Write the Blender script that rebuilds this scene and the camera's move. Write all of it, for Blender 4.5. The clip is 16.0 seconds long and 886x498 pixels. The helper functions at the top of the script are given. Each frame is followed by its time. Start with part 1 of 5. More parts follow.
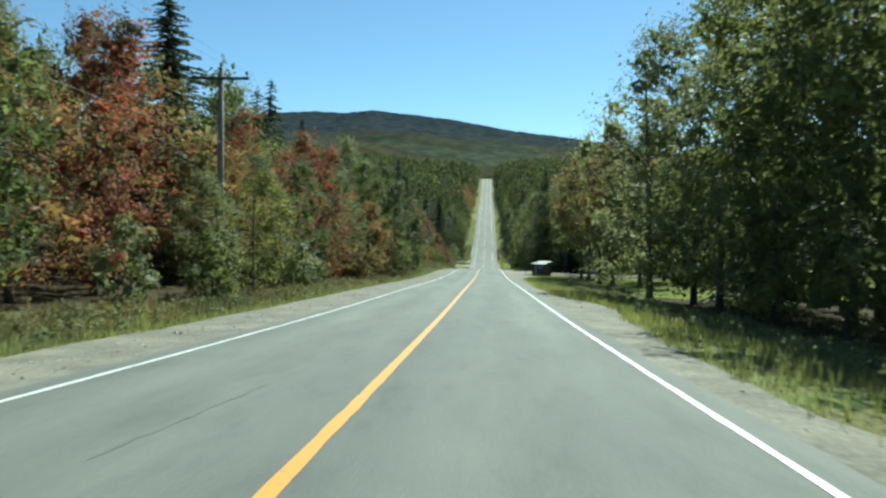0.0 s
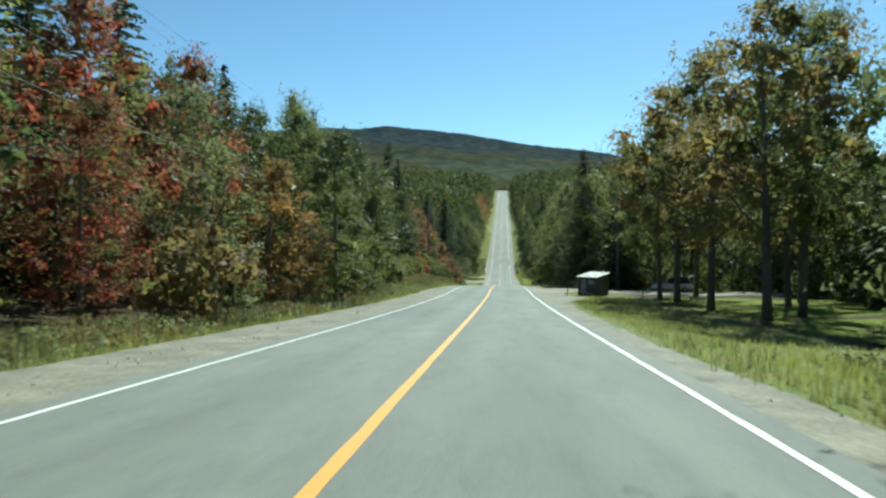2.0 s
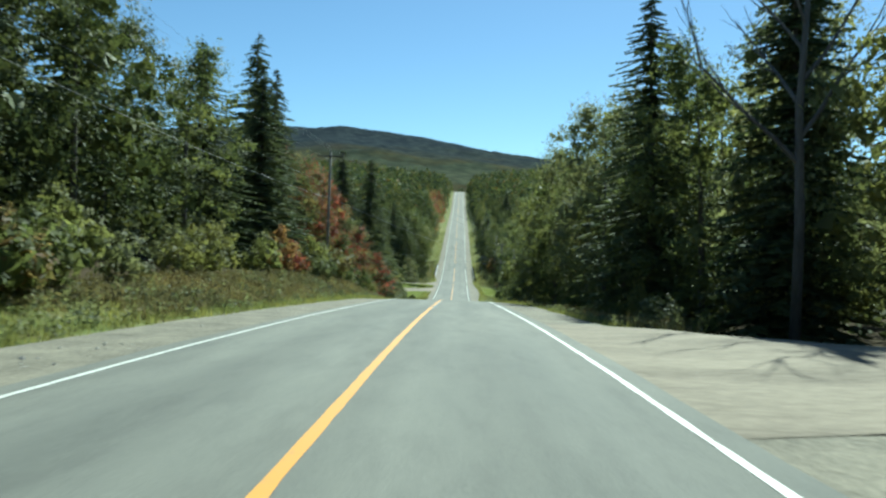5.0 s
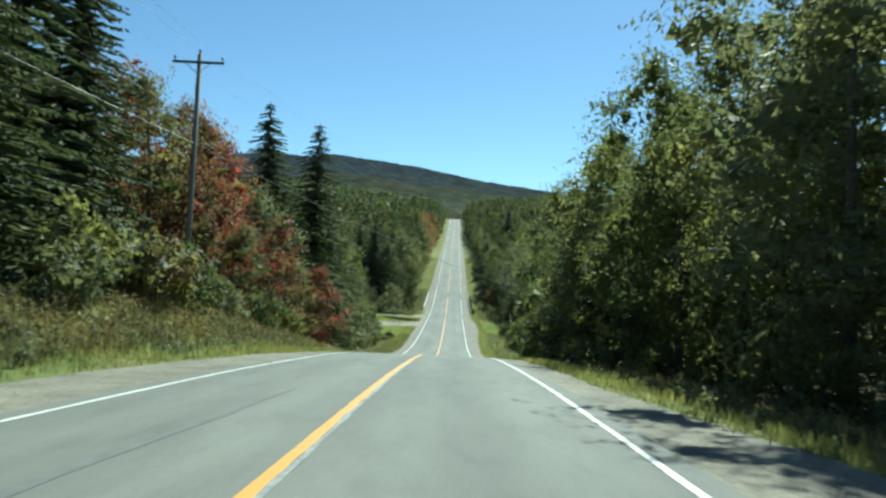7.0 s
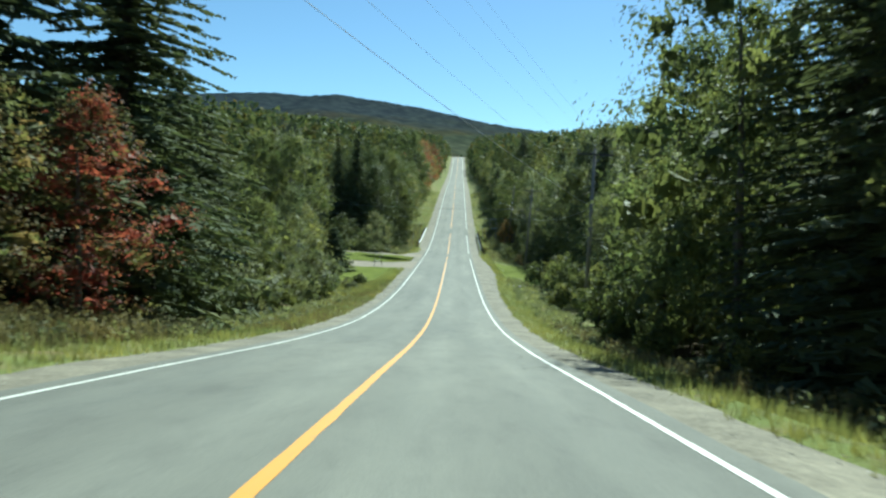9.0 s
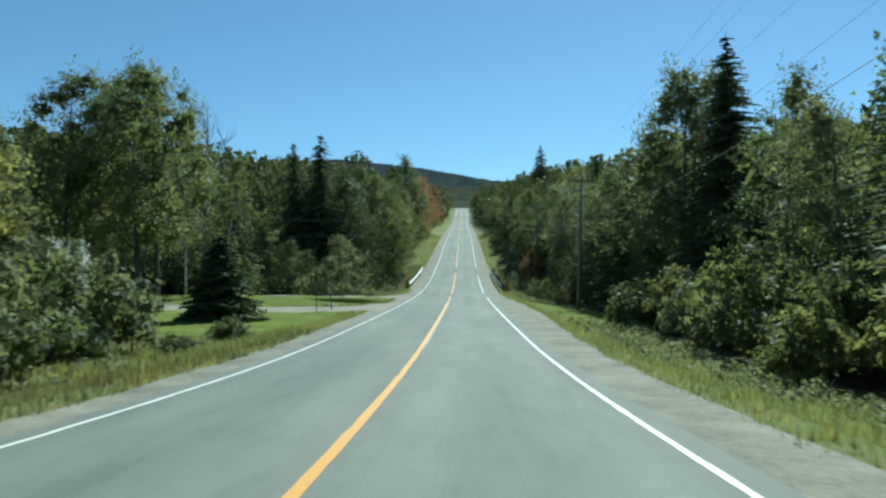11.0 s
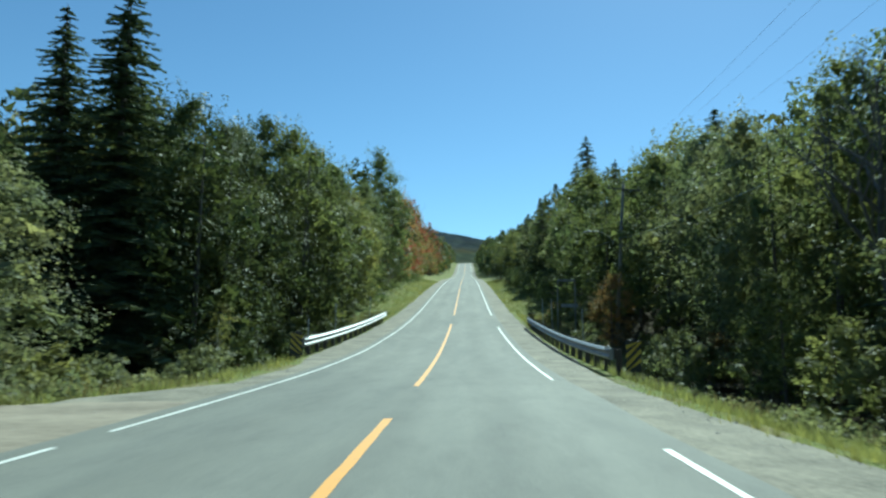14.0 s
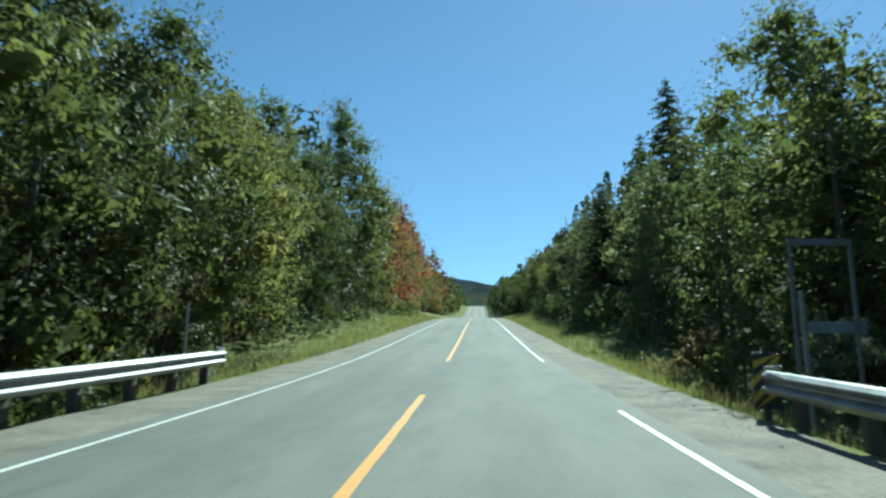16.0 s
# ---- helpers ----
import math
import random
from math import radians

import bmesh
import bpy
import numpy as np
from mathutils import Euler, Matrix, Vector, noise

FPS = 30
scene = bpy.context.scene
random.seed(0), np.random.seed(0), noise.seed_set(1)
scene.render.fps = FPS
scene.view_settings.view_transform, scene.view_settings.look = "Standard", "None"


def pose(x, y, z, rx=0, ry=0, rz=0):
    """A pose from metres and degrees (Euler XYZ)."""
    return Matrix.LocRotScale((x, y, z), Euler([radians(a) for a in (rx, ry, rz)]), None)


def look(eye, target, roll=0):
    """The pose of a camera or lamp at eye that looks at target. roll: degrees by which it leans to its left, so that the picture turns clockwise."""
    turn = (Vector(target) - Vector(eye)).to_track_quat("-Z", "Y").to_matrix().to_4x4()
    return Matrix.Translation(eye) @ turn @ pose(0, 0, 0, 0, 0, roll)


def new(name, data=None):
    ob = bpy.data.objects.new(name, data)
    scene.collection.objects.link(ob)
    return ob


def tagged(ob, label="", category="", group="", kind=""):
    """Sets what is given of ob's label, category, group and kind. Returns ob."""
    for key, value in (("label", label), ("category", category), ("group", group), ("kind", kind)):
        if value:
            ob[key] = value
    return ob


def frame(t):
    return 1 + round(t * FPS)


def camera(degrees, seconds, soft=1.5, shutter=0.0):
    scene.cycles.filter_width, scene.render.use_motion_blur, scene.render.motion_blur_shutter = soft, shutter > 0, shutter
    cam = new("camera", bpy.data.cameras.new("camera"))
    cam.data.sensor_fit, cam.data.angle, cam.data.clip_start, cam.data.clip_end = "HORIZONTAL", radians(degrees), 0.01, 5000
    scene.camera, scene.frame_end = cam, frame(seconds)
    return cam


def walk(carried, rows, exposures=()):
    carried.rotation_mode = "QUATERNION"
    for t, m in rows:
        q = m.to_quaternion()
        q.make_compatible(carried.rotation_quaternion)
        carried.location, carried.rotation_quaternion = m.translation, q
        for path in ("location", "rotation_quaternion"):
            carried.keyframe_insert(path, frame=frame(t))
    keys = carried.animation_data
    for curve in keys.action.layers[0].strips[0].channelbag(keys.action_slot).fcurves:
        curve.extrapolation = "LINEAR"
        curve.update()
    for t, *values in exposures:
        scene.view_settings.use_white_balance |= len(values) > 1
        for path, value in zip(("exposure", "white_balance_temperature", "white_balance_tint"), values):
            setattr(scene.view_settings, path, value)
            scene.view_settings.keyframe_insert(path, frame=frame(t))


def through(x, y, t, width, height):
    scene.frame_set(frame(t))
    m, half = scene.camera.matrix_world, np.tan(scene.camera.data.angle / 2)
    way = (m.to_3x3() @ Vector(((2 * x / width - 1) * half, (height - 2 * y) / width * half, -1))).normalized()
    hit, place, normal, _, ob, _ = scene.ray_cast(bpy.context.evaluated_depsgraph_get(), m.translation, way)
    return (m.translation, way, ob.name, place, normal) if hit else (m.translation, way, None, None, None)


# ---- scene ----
# ---------------------------------------------------------------- camera
cam = camera(62.2, 16.0, soft=2.5, shutter=0.16)
PATH = [
    (0.0, (1.249, 9.644, 0.918), (-2.362, 69.492, -1.362), 0.63),
    (0.5, (1.203, 18.436, 0.279), (-3.241, 78.264, -0.668), 0.41),
    (1.0, (1.281, 27.227, -0.264), (-3.335, 87.035, -1.560), -0.16),
    (1.5, (1.258, 36.084, -0.770), (-3.512, 95.881, -2.004), -0.10),
    (2.0, (1.185, 44.975, -1.286), (-3.749, 104.764, -2.227), -0.09),
    (2.5, (1.168, 53.990, -1.814), (-3.716, 113.791, -1.940), 0.00),
    (3.0, (1.032, 63.057, -2.335), (-2.947, 122.923, -1.922), -0.32),
    (3.5, (0.935, 72.043, -2.890), (-2.024, 131.970, -2.766), -0.06),
    (4.0, (1.006, 81.140, -3.397), (-1.406, 141.090, -3.862), 0.64),
    (6.5, (1.332, 126.310, -5.484), (0.792, 186.295, -4.286), 2.45),
    (7.0, (1.372, 135.474, -5.984), (0.390, 195.424, -3.732), 2.43),
    (7.5, (1.293, 144.812, -6.519), (0.700, 204.765, -4.213), 1.91),
    (8.0, (1.152, 154.338, -7.179), (0.441, 214.333, -6.883), 3.41),
    (8.5, (1.033, 164.092, -7.909), (0.201, 224.046, -10.130), 4.69),
    (8.7, (1.084, 168.081, -8.303), (0.208, 228.032, -10.552), 4.03),
    (11.0, (1.254, 214.746, -12.897), (-0.422, 274.659, -10.140), -0.13),
    (11.5, (1.253, 224.525, -13.315), (-0.303, 283.565, -2.739), 0.39),
    (12.0, (1.159, 234.673, -13.471), (-1.508, 294.216, -6.572), -0.18),
    (12.5, (1.189, 244.565, -13.457), (-1.729, 304.100, -6.599), -0.15),
    (13.0, (1.110, 254.124, -13.416), (-1.352, 313.705, -6.779), 1.21),
    (13.5, (1.125, 263.594, -13.290), (-0.877, 323.140, -6.205), 1.09),
    (14.0, (1.145, 273.832, -13.145), (-0.797, 333.273, -5.210), 0.41),
    (14.5, (1.141, 284.678, -12.936), (-0.813, 344.043, -4.450), 0.11),
    (15.0, (1.027, 294.981, -12.598), (-0.939, 354.203, -3.166), -0.09),
    (15.5, (1.085, 304.923, -12.108), (-1.477, 363.953, -1.673), -0.22),
    (16.0, (1.083, 314.519, -11.450), (-1.776, 373.289, 0.293), 0.49),
]
walk(cam, [(t, look(e, g, r)) for t, e, g, r in PATH], exposures=[(0.0, 0.82, 5750, -16), (6.0, 0.84, 5700, -16), (9.0, 0.88, 5700, -16), (11.4, 0.58, 5380, -19), (12.6, 0.70, 5380, -19), (16.0, 0.76, 5380, -20)])

# ---------------------------------------------------------------- sky, sun, exposure
SUN_SIDE, SUN_UP = 20.0, 43.0          # degrees right of the road's direction, and up
world = bpy.data.worlds.new("sky")
scene.world = world
world.use_nodes = True
sky = world.node_tree.nodes.new("ShaderNodeTexSky")
sky.sky_type = 'NISHITA'
sky.sun_disc = False
sky.sun_elevation = radians(SUN_UP)
sky.sun_rotation = radians(SUN_SIDE)
sky.altitude = 400
sky.air_density, sky.dust_density, sky.ozone_density = 0.9, 0.15, 3.0
world.node_tree.links.new(sky.outputs[0], world.node_tree.nodes["Background"].inputs[0])
world.node_tree.nodes["Background"].inputs[1].default_value = 0.071
sun = new("sun", bpy.data.lights.new("sun", 'SUN'))
sun.data.energy, sun.data.angle, sun.data.color = 5.0, radians(0.5), (1.0, 0.95, 0.86)
to_sun = Vector((math.sin(radians(SUN_SIDE)) * math.cos(radians(SUN_UP)), math.cos(radians(SUN_SIDE)) * math.cos(radians(SUN_UP)), math.sin(radians(SUN_UP))))
sun.matrix_world = look(to_sun * 200, (0, 0, 0))

# ---------------------------------------------------------------- materials
def material(name):
    m = bpy.data.materials.new(name)
    m.use_nodes = True
    return m, m.node_tree.nodes, m.node_tree.links, m.node_tree.nodes["Principled BSDF"]


def noise_node(nodes, links, scale, detail=4.0, rough=0.6, coord="Object", stretch=None):
    tc = nodes.new("ShaderNodeTexCoord")
    n = nodes.new("ShaderNodeTexNoise")
    n.inputs["Scale"].default_value, n.inputs["Detail"].default_value, n.inputs["Roughness"].default_value = scale, detail, rough
    if stretch:
        mp = nodes.new("ShaderNodeMapping")
        mp.inputs["Scale"].default_value = stretch
        links.new(tc.outputs[coord], mp.inputs[0])
        links.new(mp.outputs[0], n.inputs["Vector"])
    else:
        links.new(tc.outputs[coord], n.inputs["Vector"])
    return n.outputs["Fac"]


def ramp(nodes, links, fac, stops):
    r = nodes.new("ShaderNodeValToRGB")
    while len(r.color_ramp.elements) < len(stops):
        r.color_ramp.elements.new(0.5)
    for e, (p, c) in zip(r.color_ramp.elements, stops):
        e.position, e.color = p, (*c, 1)
    links.new(fac, r.inputs[0])
    return r.outputs[0]


def blend(nodes, links, fac, a, b, mode='MIX'):
    m = nodes.new("ShaderNodeMix")
    m.data_type, m.blend_type = 'RGBA', mode
    for sock, v in ((m.inputs[0], fac), (m.inputs[6], a), (m.inputs[7], b)):
        if isinstance(v, (int, float)):
            sock.default_value = v
        elif isinstance(v, tuple):
            sock.default_value = (*v, 1)
        else:
            links.new(v, sock)
    return m.outputs[2]


def bump(nodes, links, bsdf, height, strength, distance=0.02):
    b = nodes.new("ShaderNodeBump")
    b.inputs["Strength"].default_value, b.inputs["Distance"].default_value = strength, distance
    links.new(height, b.inputs["Height"])
    links.new(b.outputs[0], bsdf.inputs["Normal"])


def surface(name, low, high, fine=30.0, coarse=1.5, roughness=0.8, metal=0.0, relief=0.3, depth=0.02, stretch=None, gloss=0.5):
    """A two-scale speckled surface: grain and stains."""
    m, n, l, b = material(name)
    g = noise_node(n, l, fine, 3.0, 0.6, stretch=stretch)
    s = noise_node(n, l, coarse, 3.0, 0.55, stretch=stretch)
    c1 = ramp(n, l, g, [(0.3, low), (0.72, high)])
    c2 = ramp(n, l, s, [(0.3, tuple(v * 0.75 for v in low)), (0.7, tuple(min(1, v * 1.1) for v in high))])
    l.new(blend(n, l, 0.45, c1, c2), b.inputs["Base Color"])
    b.inputs["Roughness"].default_value, b.inputs["Metallic"].default_value = roughness, metal
    b.inputs["Specular IOR Level"].default_value = gloss
    if relief:
        bump(n, l, b, g, relief, depth)
    return m


def leaf_material(name, colours, through=0.48, roughness=0.6, patches=((0.35, (0.72, 0.8, 0.75)), (0.65, (1.2, 1.12, 0.9))), patch_size=0.35, mottle=None, gloss=0.22, shades=(0.68, 1.32)):
    """Leaves: a tint for each tree, a shade for each leaf, light passing through."""
    m, n, l, b = material(name)
    info, geo = n.new("ShaderNodeObjectInfo"), n.new("ShaderNodeNewGeometry")
    per_tree = ramp(n, l, info.outputs["Random"], [(i / max(1, len(colours) - 1), c) for i, c in enumerate(colours)])
    if mottle:          # boughs that are still of another colour
        other, low, high = mottle
        far_along = n.new("ShaderNodeMath")
        far_along.operation = 'ADD'
        l.new(noise_node(n, l, 0.42, 3.0, 0.6), far_along.inputs[0])
        spread = n.new("ShaderNodeMapRange")
        spread.inputs[3].default_value, spread.inputs[4].default_value = -0.09, 0.09
        l.new(geo.outputs["Random Per Island"], spread.inputs[0])
        l.new(spread.outputs[0], far_along.inputs[1])
        per_tree = blend(n, l, ramp(n, l, far_along.outputs[0], [(low, (0, 0, 0)), (high, (1, 1, 1))]), per_tree, other)
    shade = ramp(n, l, geo.outputs["Random Per Island"], [(0.0, (shades[0],) * 3), (0.6, (1.0, 1.0, 0.95)), (1.0, (shades[1], shades[1] * 0.97, shades[1] * 0.85))])
    patch = ramp(n, l, noise_node(n, l, patch_size, 2.0), list(patches))
    col = blend(n, l, 1.0, blend(n, l, 1.0, per_tree, shade, 'MULTIPLY'), patch, 'MULTIPLY')
    l.new(col, b.inputs["Base Color"])
    b.inputs["Roughness"].default_value = roughness
    b.inputs["Specular IOR Level"].default_value = gloss
    t = n.new("ShaderNodeBsdfTranslucent")
    l.new(blend(n, l, 1.0, col, (1.10, 1.10, 0.84), 'MULTIPLY'), t.inputs[0])
    mix = n.new("ShaderNodeMixShader")
    mix.inputs[0].default_value = through
    l.new(b.outputs[0], mix.inputs[1])
    l.new(t.outputs[0], mix.inputs[2])
    l.new(mix.outputs[0], n["Material Output"].inputs[0])
    return m


def asphalt_material():
    m, n, l, b = material("asphalt")
    fine = noise_node(n, l, 60.0, 3.0, 0.7)
    wide = noise_node(n, l, 0.5, 4.0, 0.6, stretch=(1.0, 0.12, 1.0))
    stain = noise_node(n, l, 2.2, 5.0, 0.65, stretch=(1.0, 0.25, 1.0))
    base = ramp(n, l, fine, [(0.25, (0.095, 0.096, 0.086)), (0.75, (0.192, 0.191, 0.173))])
    lanes = ramp(n, l, wide, [(0.32, (0.80, 0.82, 0.82)), (0.68, (1.16, 1.16, 1.12))])
    spots = ramp(n, l, stain, [(0.28, (0.82, 0.82, 0.83)), (0.5, (1.0, 1.0, 1.0)), (0.8, (1.1, 1.1, 1.08))])
    # polished wheel tracks: two in each lane
    tc, sep = n.new("ShaderNodeTexCoord"), n.new("ShaderNodeSeparateXYZ")
    l.new(tc.outputs["Object"], sep.inputs[0])
    wave = n.new("ShaderNodeMath")
    wave.operation = 'MULTIPLY'
    wave.inputs[1].default_value = 2 * math.pi / 1.7
    l.new(sep.outputs[0], wave.inputs[0])
    cosine = n.new("ShaderNodeMath")
    cosine.operation = 'COSINE'
    l.new(wave.outputs[0], cosine.inputs[0])
    track = n.new("ShaderNodeMapRange")
    track.inputs[1].default_value, track.inputs[2].default_value, track.inputs[3].default_value, track.inputs[4].default_value = -1, 1, 1.07, 0.95
    l.new(cosine.outputs[0], track.inputs[0])
    col = blend(n, l, 1.0, blend(n, l, 1.0, blend(n, l, 1.0, base, lanes, 'MULTIPLY'), spots, 'MULTIPLY'), track.outputs[0], 'MULTIPLY')
    l.new(col, b.inputs["Base Color"])
    b.inputs["Roughness"].default_value = 0.85
    b.inputs["Specular IOR Level"].default_value = 0.3
    bump(n, l, b, fine, 0.3, 0.004)
    return m


def paint_material(name, colour, worn, bare=0.30):
    m, n, l, b = material(name)
    w = noise_node(n, l, 9.0, 6.0, 0.75)
    l.new(ramp(n, l, w, [(bare, worn), (bare + 0.12, colour)]), b.inputs["Base Color"])
    b.inputs["Roughness"].default_value = 0.6
    return m


def ground_material():
    """Grass, dry weeds and bare soil, mixed at two scales; dark leaf litter with shade in its colour under the woods.
    """
    m, n, l, b = material("ground_cover")
    fine, mid, wide = noise_node(n, l, 14.0, 4.0, 0.7), noise_node(n, l, 0.9, 4.0, 0.6), noise_node(n, l, 0.07, 3.0, 0.5)
    grass = ramp(n, l, fine, [(0.25, (0.085, 0.10, 0.035)), (0.5, (0.155, 0.18, 0.065)), (0.8, (0.23, 0.25, 0.10))])
    dry = ramp(n, l, fine, [(0.25, (0.09, 0.075, 0.045)), (0.8, (0.28, 0.23, 0.13))])
    pick = ramp(n, l, mid, [(0.46, (0, 0, 0)), (0.66, (1, 1, 1))])
    # brown leaf litter, its colour kept dark to carry the shade under the trees
    shaded_litter = ramp(n, l, fine, [(0.25, (0.030, 0.024, 0.016)), (0.6, (0.070, 0.054, 0.034)), (0.85, (0.13, 0.095, 0.055))])
    tc, sep, away, edge = n.new("ShaderNodeTexCoord"), n.new("ShaderNodeSeparateXYZ"), n.new("ShaderNodeMath"), n.new("ShaderNodeMath")
    l.new(tc.outputs["Object"], sep.inputs[0])
    away.operation = 'ABSOLUTE'
    l.new(sep.outputs[0], away.inputs[0])
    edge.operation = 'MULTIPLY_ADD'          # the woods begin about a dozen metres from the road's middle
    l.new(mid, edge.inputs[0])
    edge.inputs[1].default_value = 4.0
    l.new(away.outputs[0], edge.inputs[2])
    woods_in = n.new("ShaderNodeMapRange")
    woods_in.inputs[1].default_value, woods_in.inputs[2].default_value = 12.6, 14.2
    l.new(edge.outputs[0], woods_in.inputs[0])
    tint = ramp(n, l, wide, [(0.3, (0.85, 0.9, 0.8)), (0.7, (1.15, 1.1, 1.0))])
    l.new(blend(n, l, 1.0, blend(n, l, woods_in.outputs[0], blend(n, l, pick, grass, dry), shaded_litter), tint, 'MULTIPLY'), b.inputs["Base Color"])
    b.inputs["Roughness"].default_value = 1.0
    b.inputs["Specular IOR Level"].default_value = 0.08
    bump(n, l, b, fine, 0.8, 0.06)
    return m


def far_forest_material(name, low, high, warm, scale):
    m, n, l, b = material(name)
    tc = n.new("ShaderNodeTexCoord")
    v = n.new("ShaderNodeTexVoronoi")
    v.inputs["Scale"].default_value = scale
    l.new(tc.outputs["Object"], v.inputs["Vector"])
    # light crown middles and shaded gaps between crowns, painted into the colour
    shaded_crowns = ramp(n, l, v.outputs["Distance"], [(0.1, high), (0.75, low)])
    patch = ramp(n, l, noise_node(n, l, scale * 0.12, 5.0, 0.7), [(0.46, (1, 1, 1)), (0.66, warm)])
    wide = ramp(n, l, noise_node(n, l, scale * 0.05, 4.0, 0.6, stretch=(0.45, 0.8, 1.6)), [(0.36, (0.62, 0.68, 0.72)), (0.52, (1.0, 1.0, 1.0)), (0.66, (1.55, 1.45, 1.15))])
    mixed = blend(n, l, 1.0, blend(n, l, 1.0, shaded_crowns, patch, 'MULTIPLY'), wide, 'MULTIPLY')
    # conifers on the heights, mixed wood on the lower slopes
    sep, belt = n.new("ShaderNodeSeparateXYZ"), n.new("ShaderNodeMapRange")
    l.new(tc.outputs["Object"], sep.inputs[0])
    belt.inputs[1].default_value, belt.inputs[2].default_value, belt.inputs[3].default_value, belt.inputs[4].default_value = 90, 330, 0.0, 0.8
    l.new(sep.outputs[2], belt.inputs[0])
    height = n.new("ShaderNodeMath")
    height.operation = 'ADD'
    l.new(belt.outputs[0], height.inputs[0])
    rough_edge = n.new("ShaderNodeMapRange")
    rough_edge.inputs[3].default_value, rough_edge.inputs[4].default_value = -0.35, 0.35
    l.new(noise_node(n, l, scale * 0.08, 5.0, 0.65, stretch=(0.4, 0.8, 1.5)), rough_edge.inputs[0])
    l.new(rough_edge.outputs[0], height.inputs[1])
    # same painted shade between the conifers, in a darker blue-green
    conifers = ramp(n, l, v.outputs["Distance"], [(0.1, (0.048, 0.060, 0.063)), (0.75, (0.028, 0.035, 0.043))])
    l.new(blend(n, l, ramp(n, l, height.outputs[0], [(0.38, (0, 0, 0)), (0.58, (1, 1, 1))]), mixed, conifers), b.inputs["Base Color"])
    b.inputs["Roughness"].default_value = 1.0
    b.inputs["Specular IOR Level"].default_value = 0.0
    inv = n.new("ShaderNodeMath")
    inv.operation = 'SUBTRACT'
    inv.inputs[0].default_value = 1.0
    l.new(v.outputs["Distance"], inv.inputs[1])
    bump(n, l, b, inv.outputs[0], 0.7, 2.5)
    return m


ASPHALT = asphalt_material()
YELLOW = paint_material("yellow_paint", (0.589, 0.264, 0.024), (0.249, 0.174, 0.083))
WHITE = paint_material("white_paint", (0.601, 0.601, 0.570), (0.262, 0.262, 0.246))
TAR = surface("tar", (0.108, 0.108, 0.101), (0.151, 0.152, 0.142), 40, 3, 0.95)
GRAVEL = surface("gravel", (0.070, 0.062, 0.047), (0.268, 0.242, 0.184), 11, 0.9, 0.95, relief=0.9, depth=0.03)
DRIVE = surface("driveway_gravel", (0.115, 0.092, 0.066), (0.290, 0.248, 0.188), 9, 0.7, 0.95, relief=0.7, depth=0.03, stretch=(0.35, 1.0, 1.0))
GROUND = ground_material()
LAWN = surface("lawn", (0.092, 0.115, 0.022), (0.169, 0.193, 0.040), 22, 0.6, 1.0, relief=0.6, gloss=0.05)
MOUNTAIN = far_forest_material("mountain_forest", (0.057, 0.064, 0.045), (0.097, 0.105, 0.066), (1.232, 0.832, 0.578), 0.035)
BARK = surface("bark", (0.05, 0.042, 0.035), (0.16, 0.14, 0.12), 9, 1.5, 0.95, relief=0.8, stretch=(1, 1, 0.25))
BIRCH = surface("birch_bark", (0.30, 0.28, 0.25), (0.72, 0.70, 0.66), 6, 2.0, 0.8, relief=0.2, stretch=(0.3, 0.3, 1.6))
DEADWOOD = surface("dead_wood", (0.055, 0.05, 0.048), (0.14, 0.13, 0.12), 9, 1.5, 0.9, stretch=(1, 1, 0.25))
POLEWOOD = surface("pole_wood", (0.13, 0.12, 0.105), (0.27, 0.25, 0.22), 12, 1.0, 0.9, relief=0.5, stretch=(1, 1, 0.08))
DARKWOOD = surface("dark_wood", (0.045, 0.04, 0.035), (0.12, 0.11, 0.10), 10, 1.5, 0.9, stretch=(1, 1, 0.2))
GREYBOARD = surface("grey_board", (0.17, 0.185, 0.20), (0.31, 0.33, 0.35), 10, 1.2, 0.85, stretch=(1, 1, 0.2))
GALV = surface("galvanised_steel", (0.19, 0.195, 0.20), (0.33, 0.34, 0.345), 16, 2.0, 0.48, metal=0.6, relief=0.05)
ROOFTIN = surface("roof_tin", (0.20, 0.197, 0.185), (0.46, 0.455, 0.43), 5, 1.5, 0.6, metal=0.1, relief=0.08)
WIREMAT = surface("wire", (0.22, 0.22, 0.22), (0.38, 0.38, 0.38), 8, 1, 0.5, metal=0.5, relief=0)
PORCELAIN = surface("porcelain", (0.14, 0.13, 0.13), (0.25, 0.23, 0.22), 8, 2, 0.25, relief=0)
STEELGREY = surface("grey_steel", (0.13, 0.135, 0.14), (0.24, 0.25, 0.255), 12, 1, 0.5, metal=0.5, relief=0.1)
BLACKPAINT = surface("black_paint", (0.02, 0.02, 0.02), (0.045, 0.045, 0.045), 12, 2, 0.5, relief=0)
SIGNYELLOW = surface("sign_yellow", (0.42, 0.30, 0.04), (0.58, 0.42, 0.06), 8, 2, 0.45, relief=0)
BOXMETAL = surface("mailbox_metal", (0.20, 0.21, 0.21), (0.34, 0.35, 0.35), 12, 2, 0.4, metal=0.4, relief=0)
CARSILVER = surface("silver_car_paint", (0.42, 0.44, 0.46), (0.52, 0.54, 0.56), 3, 1, 0.22, metal=0.5, relief=0)
CARGLASS = surface("car_glass", (0.015, 0.018, 0.02), (0.03, 0.034, 0.036), 3, 1, 0.06, relief=0)
RUBBER = surface("rubber", (0.015, 0.015, 0.015), (0.035, 0.035, 0.035), 12, 2, 0.8, relief=0.1)
HOUSEWALL = surface("house_siding", (0.55, 0.55, 0.53), (0.72, 0.72, 0.70), 6, 1, 0.7, relief=0.1)
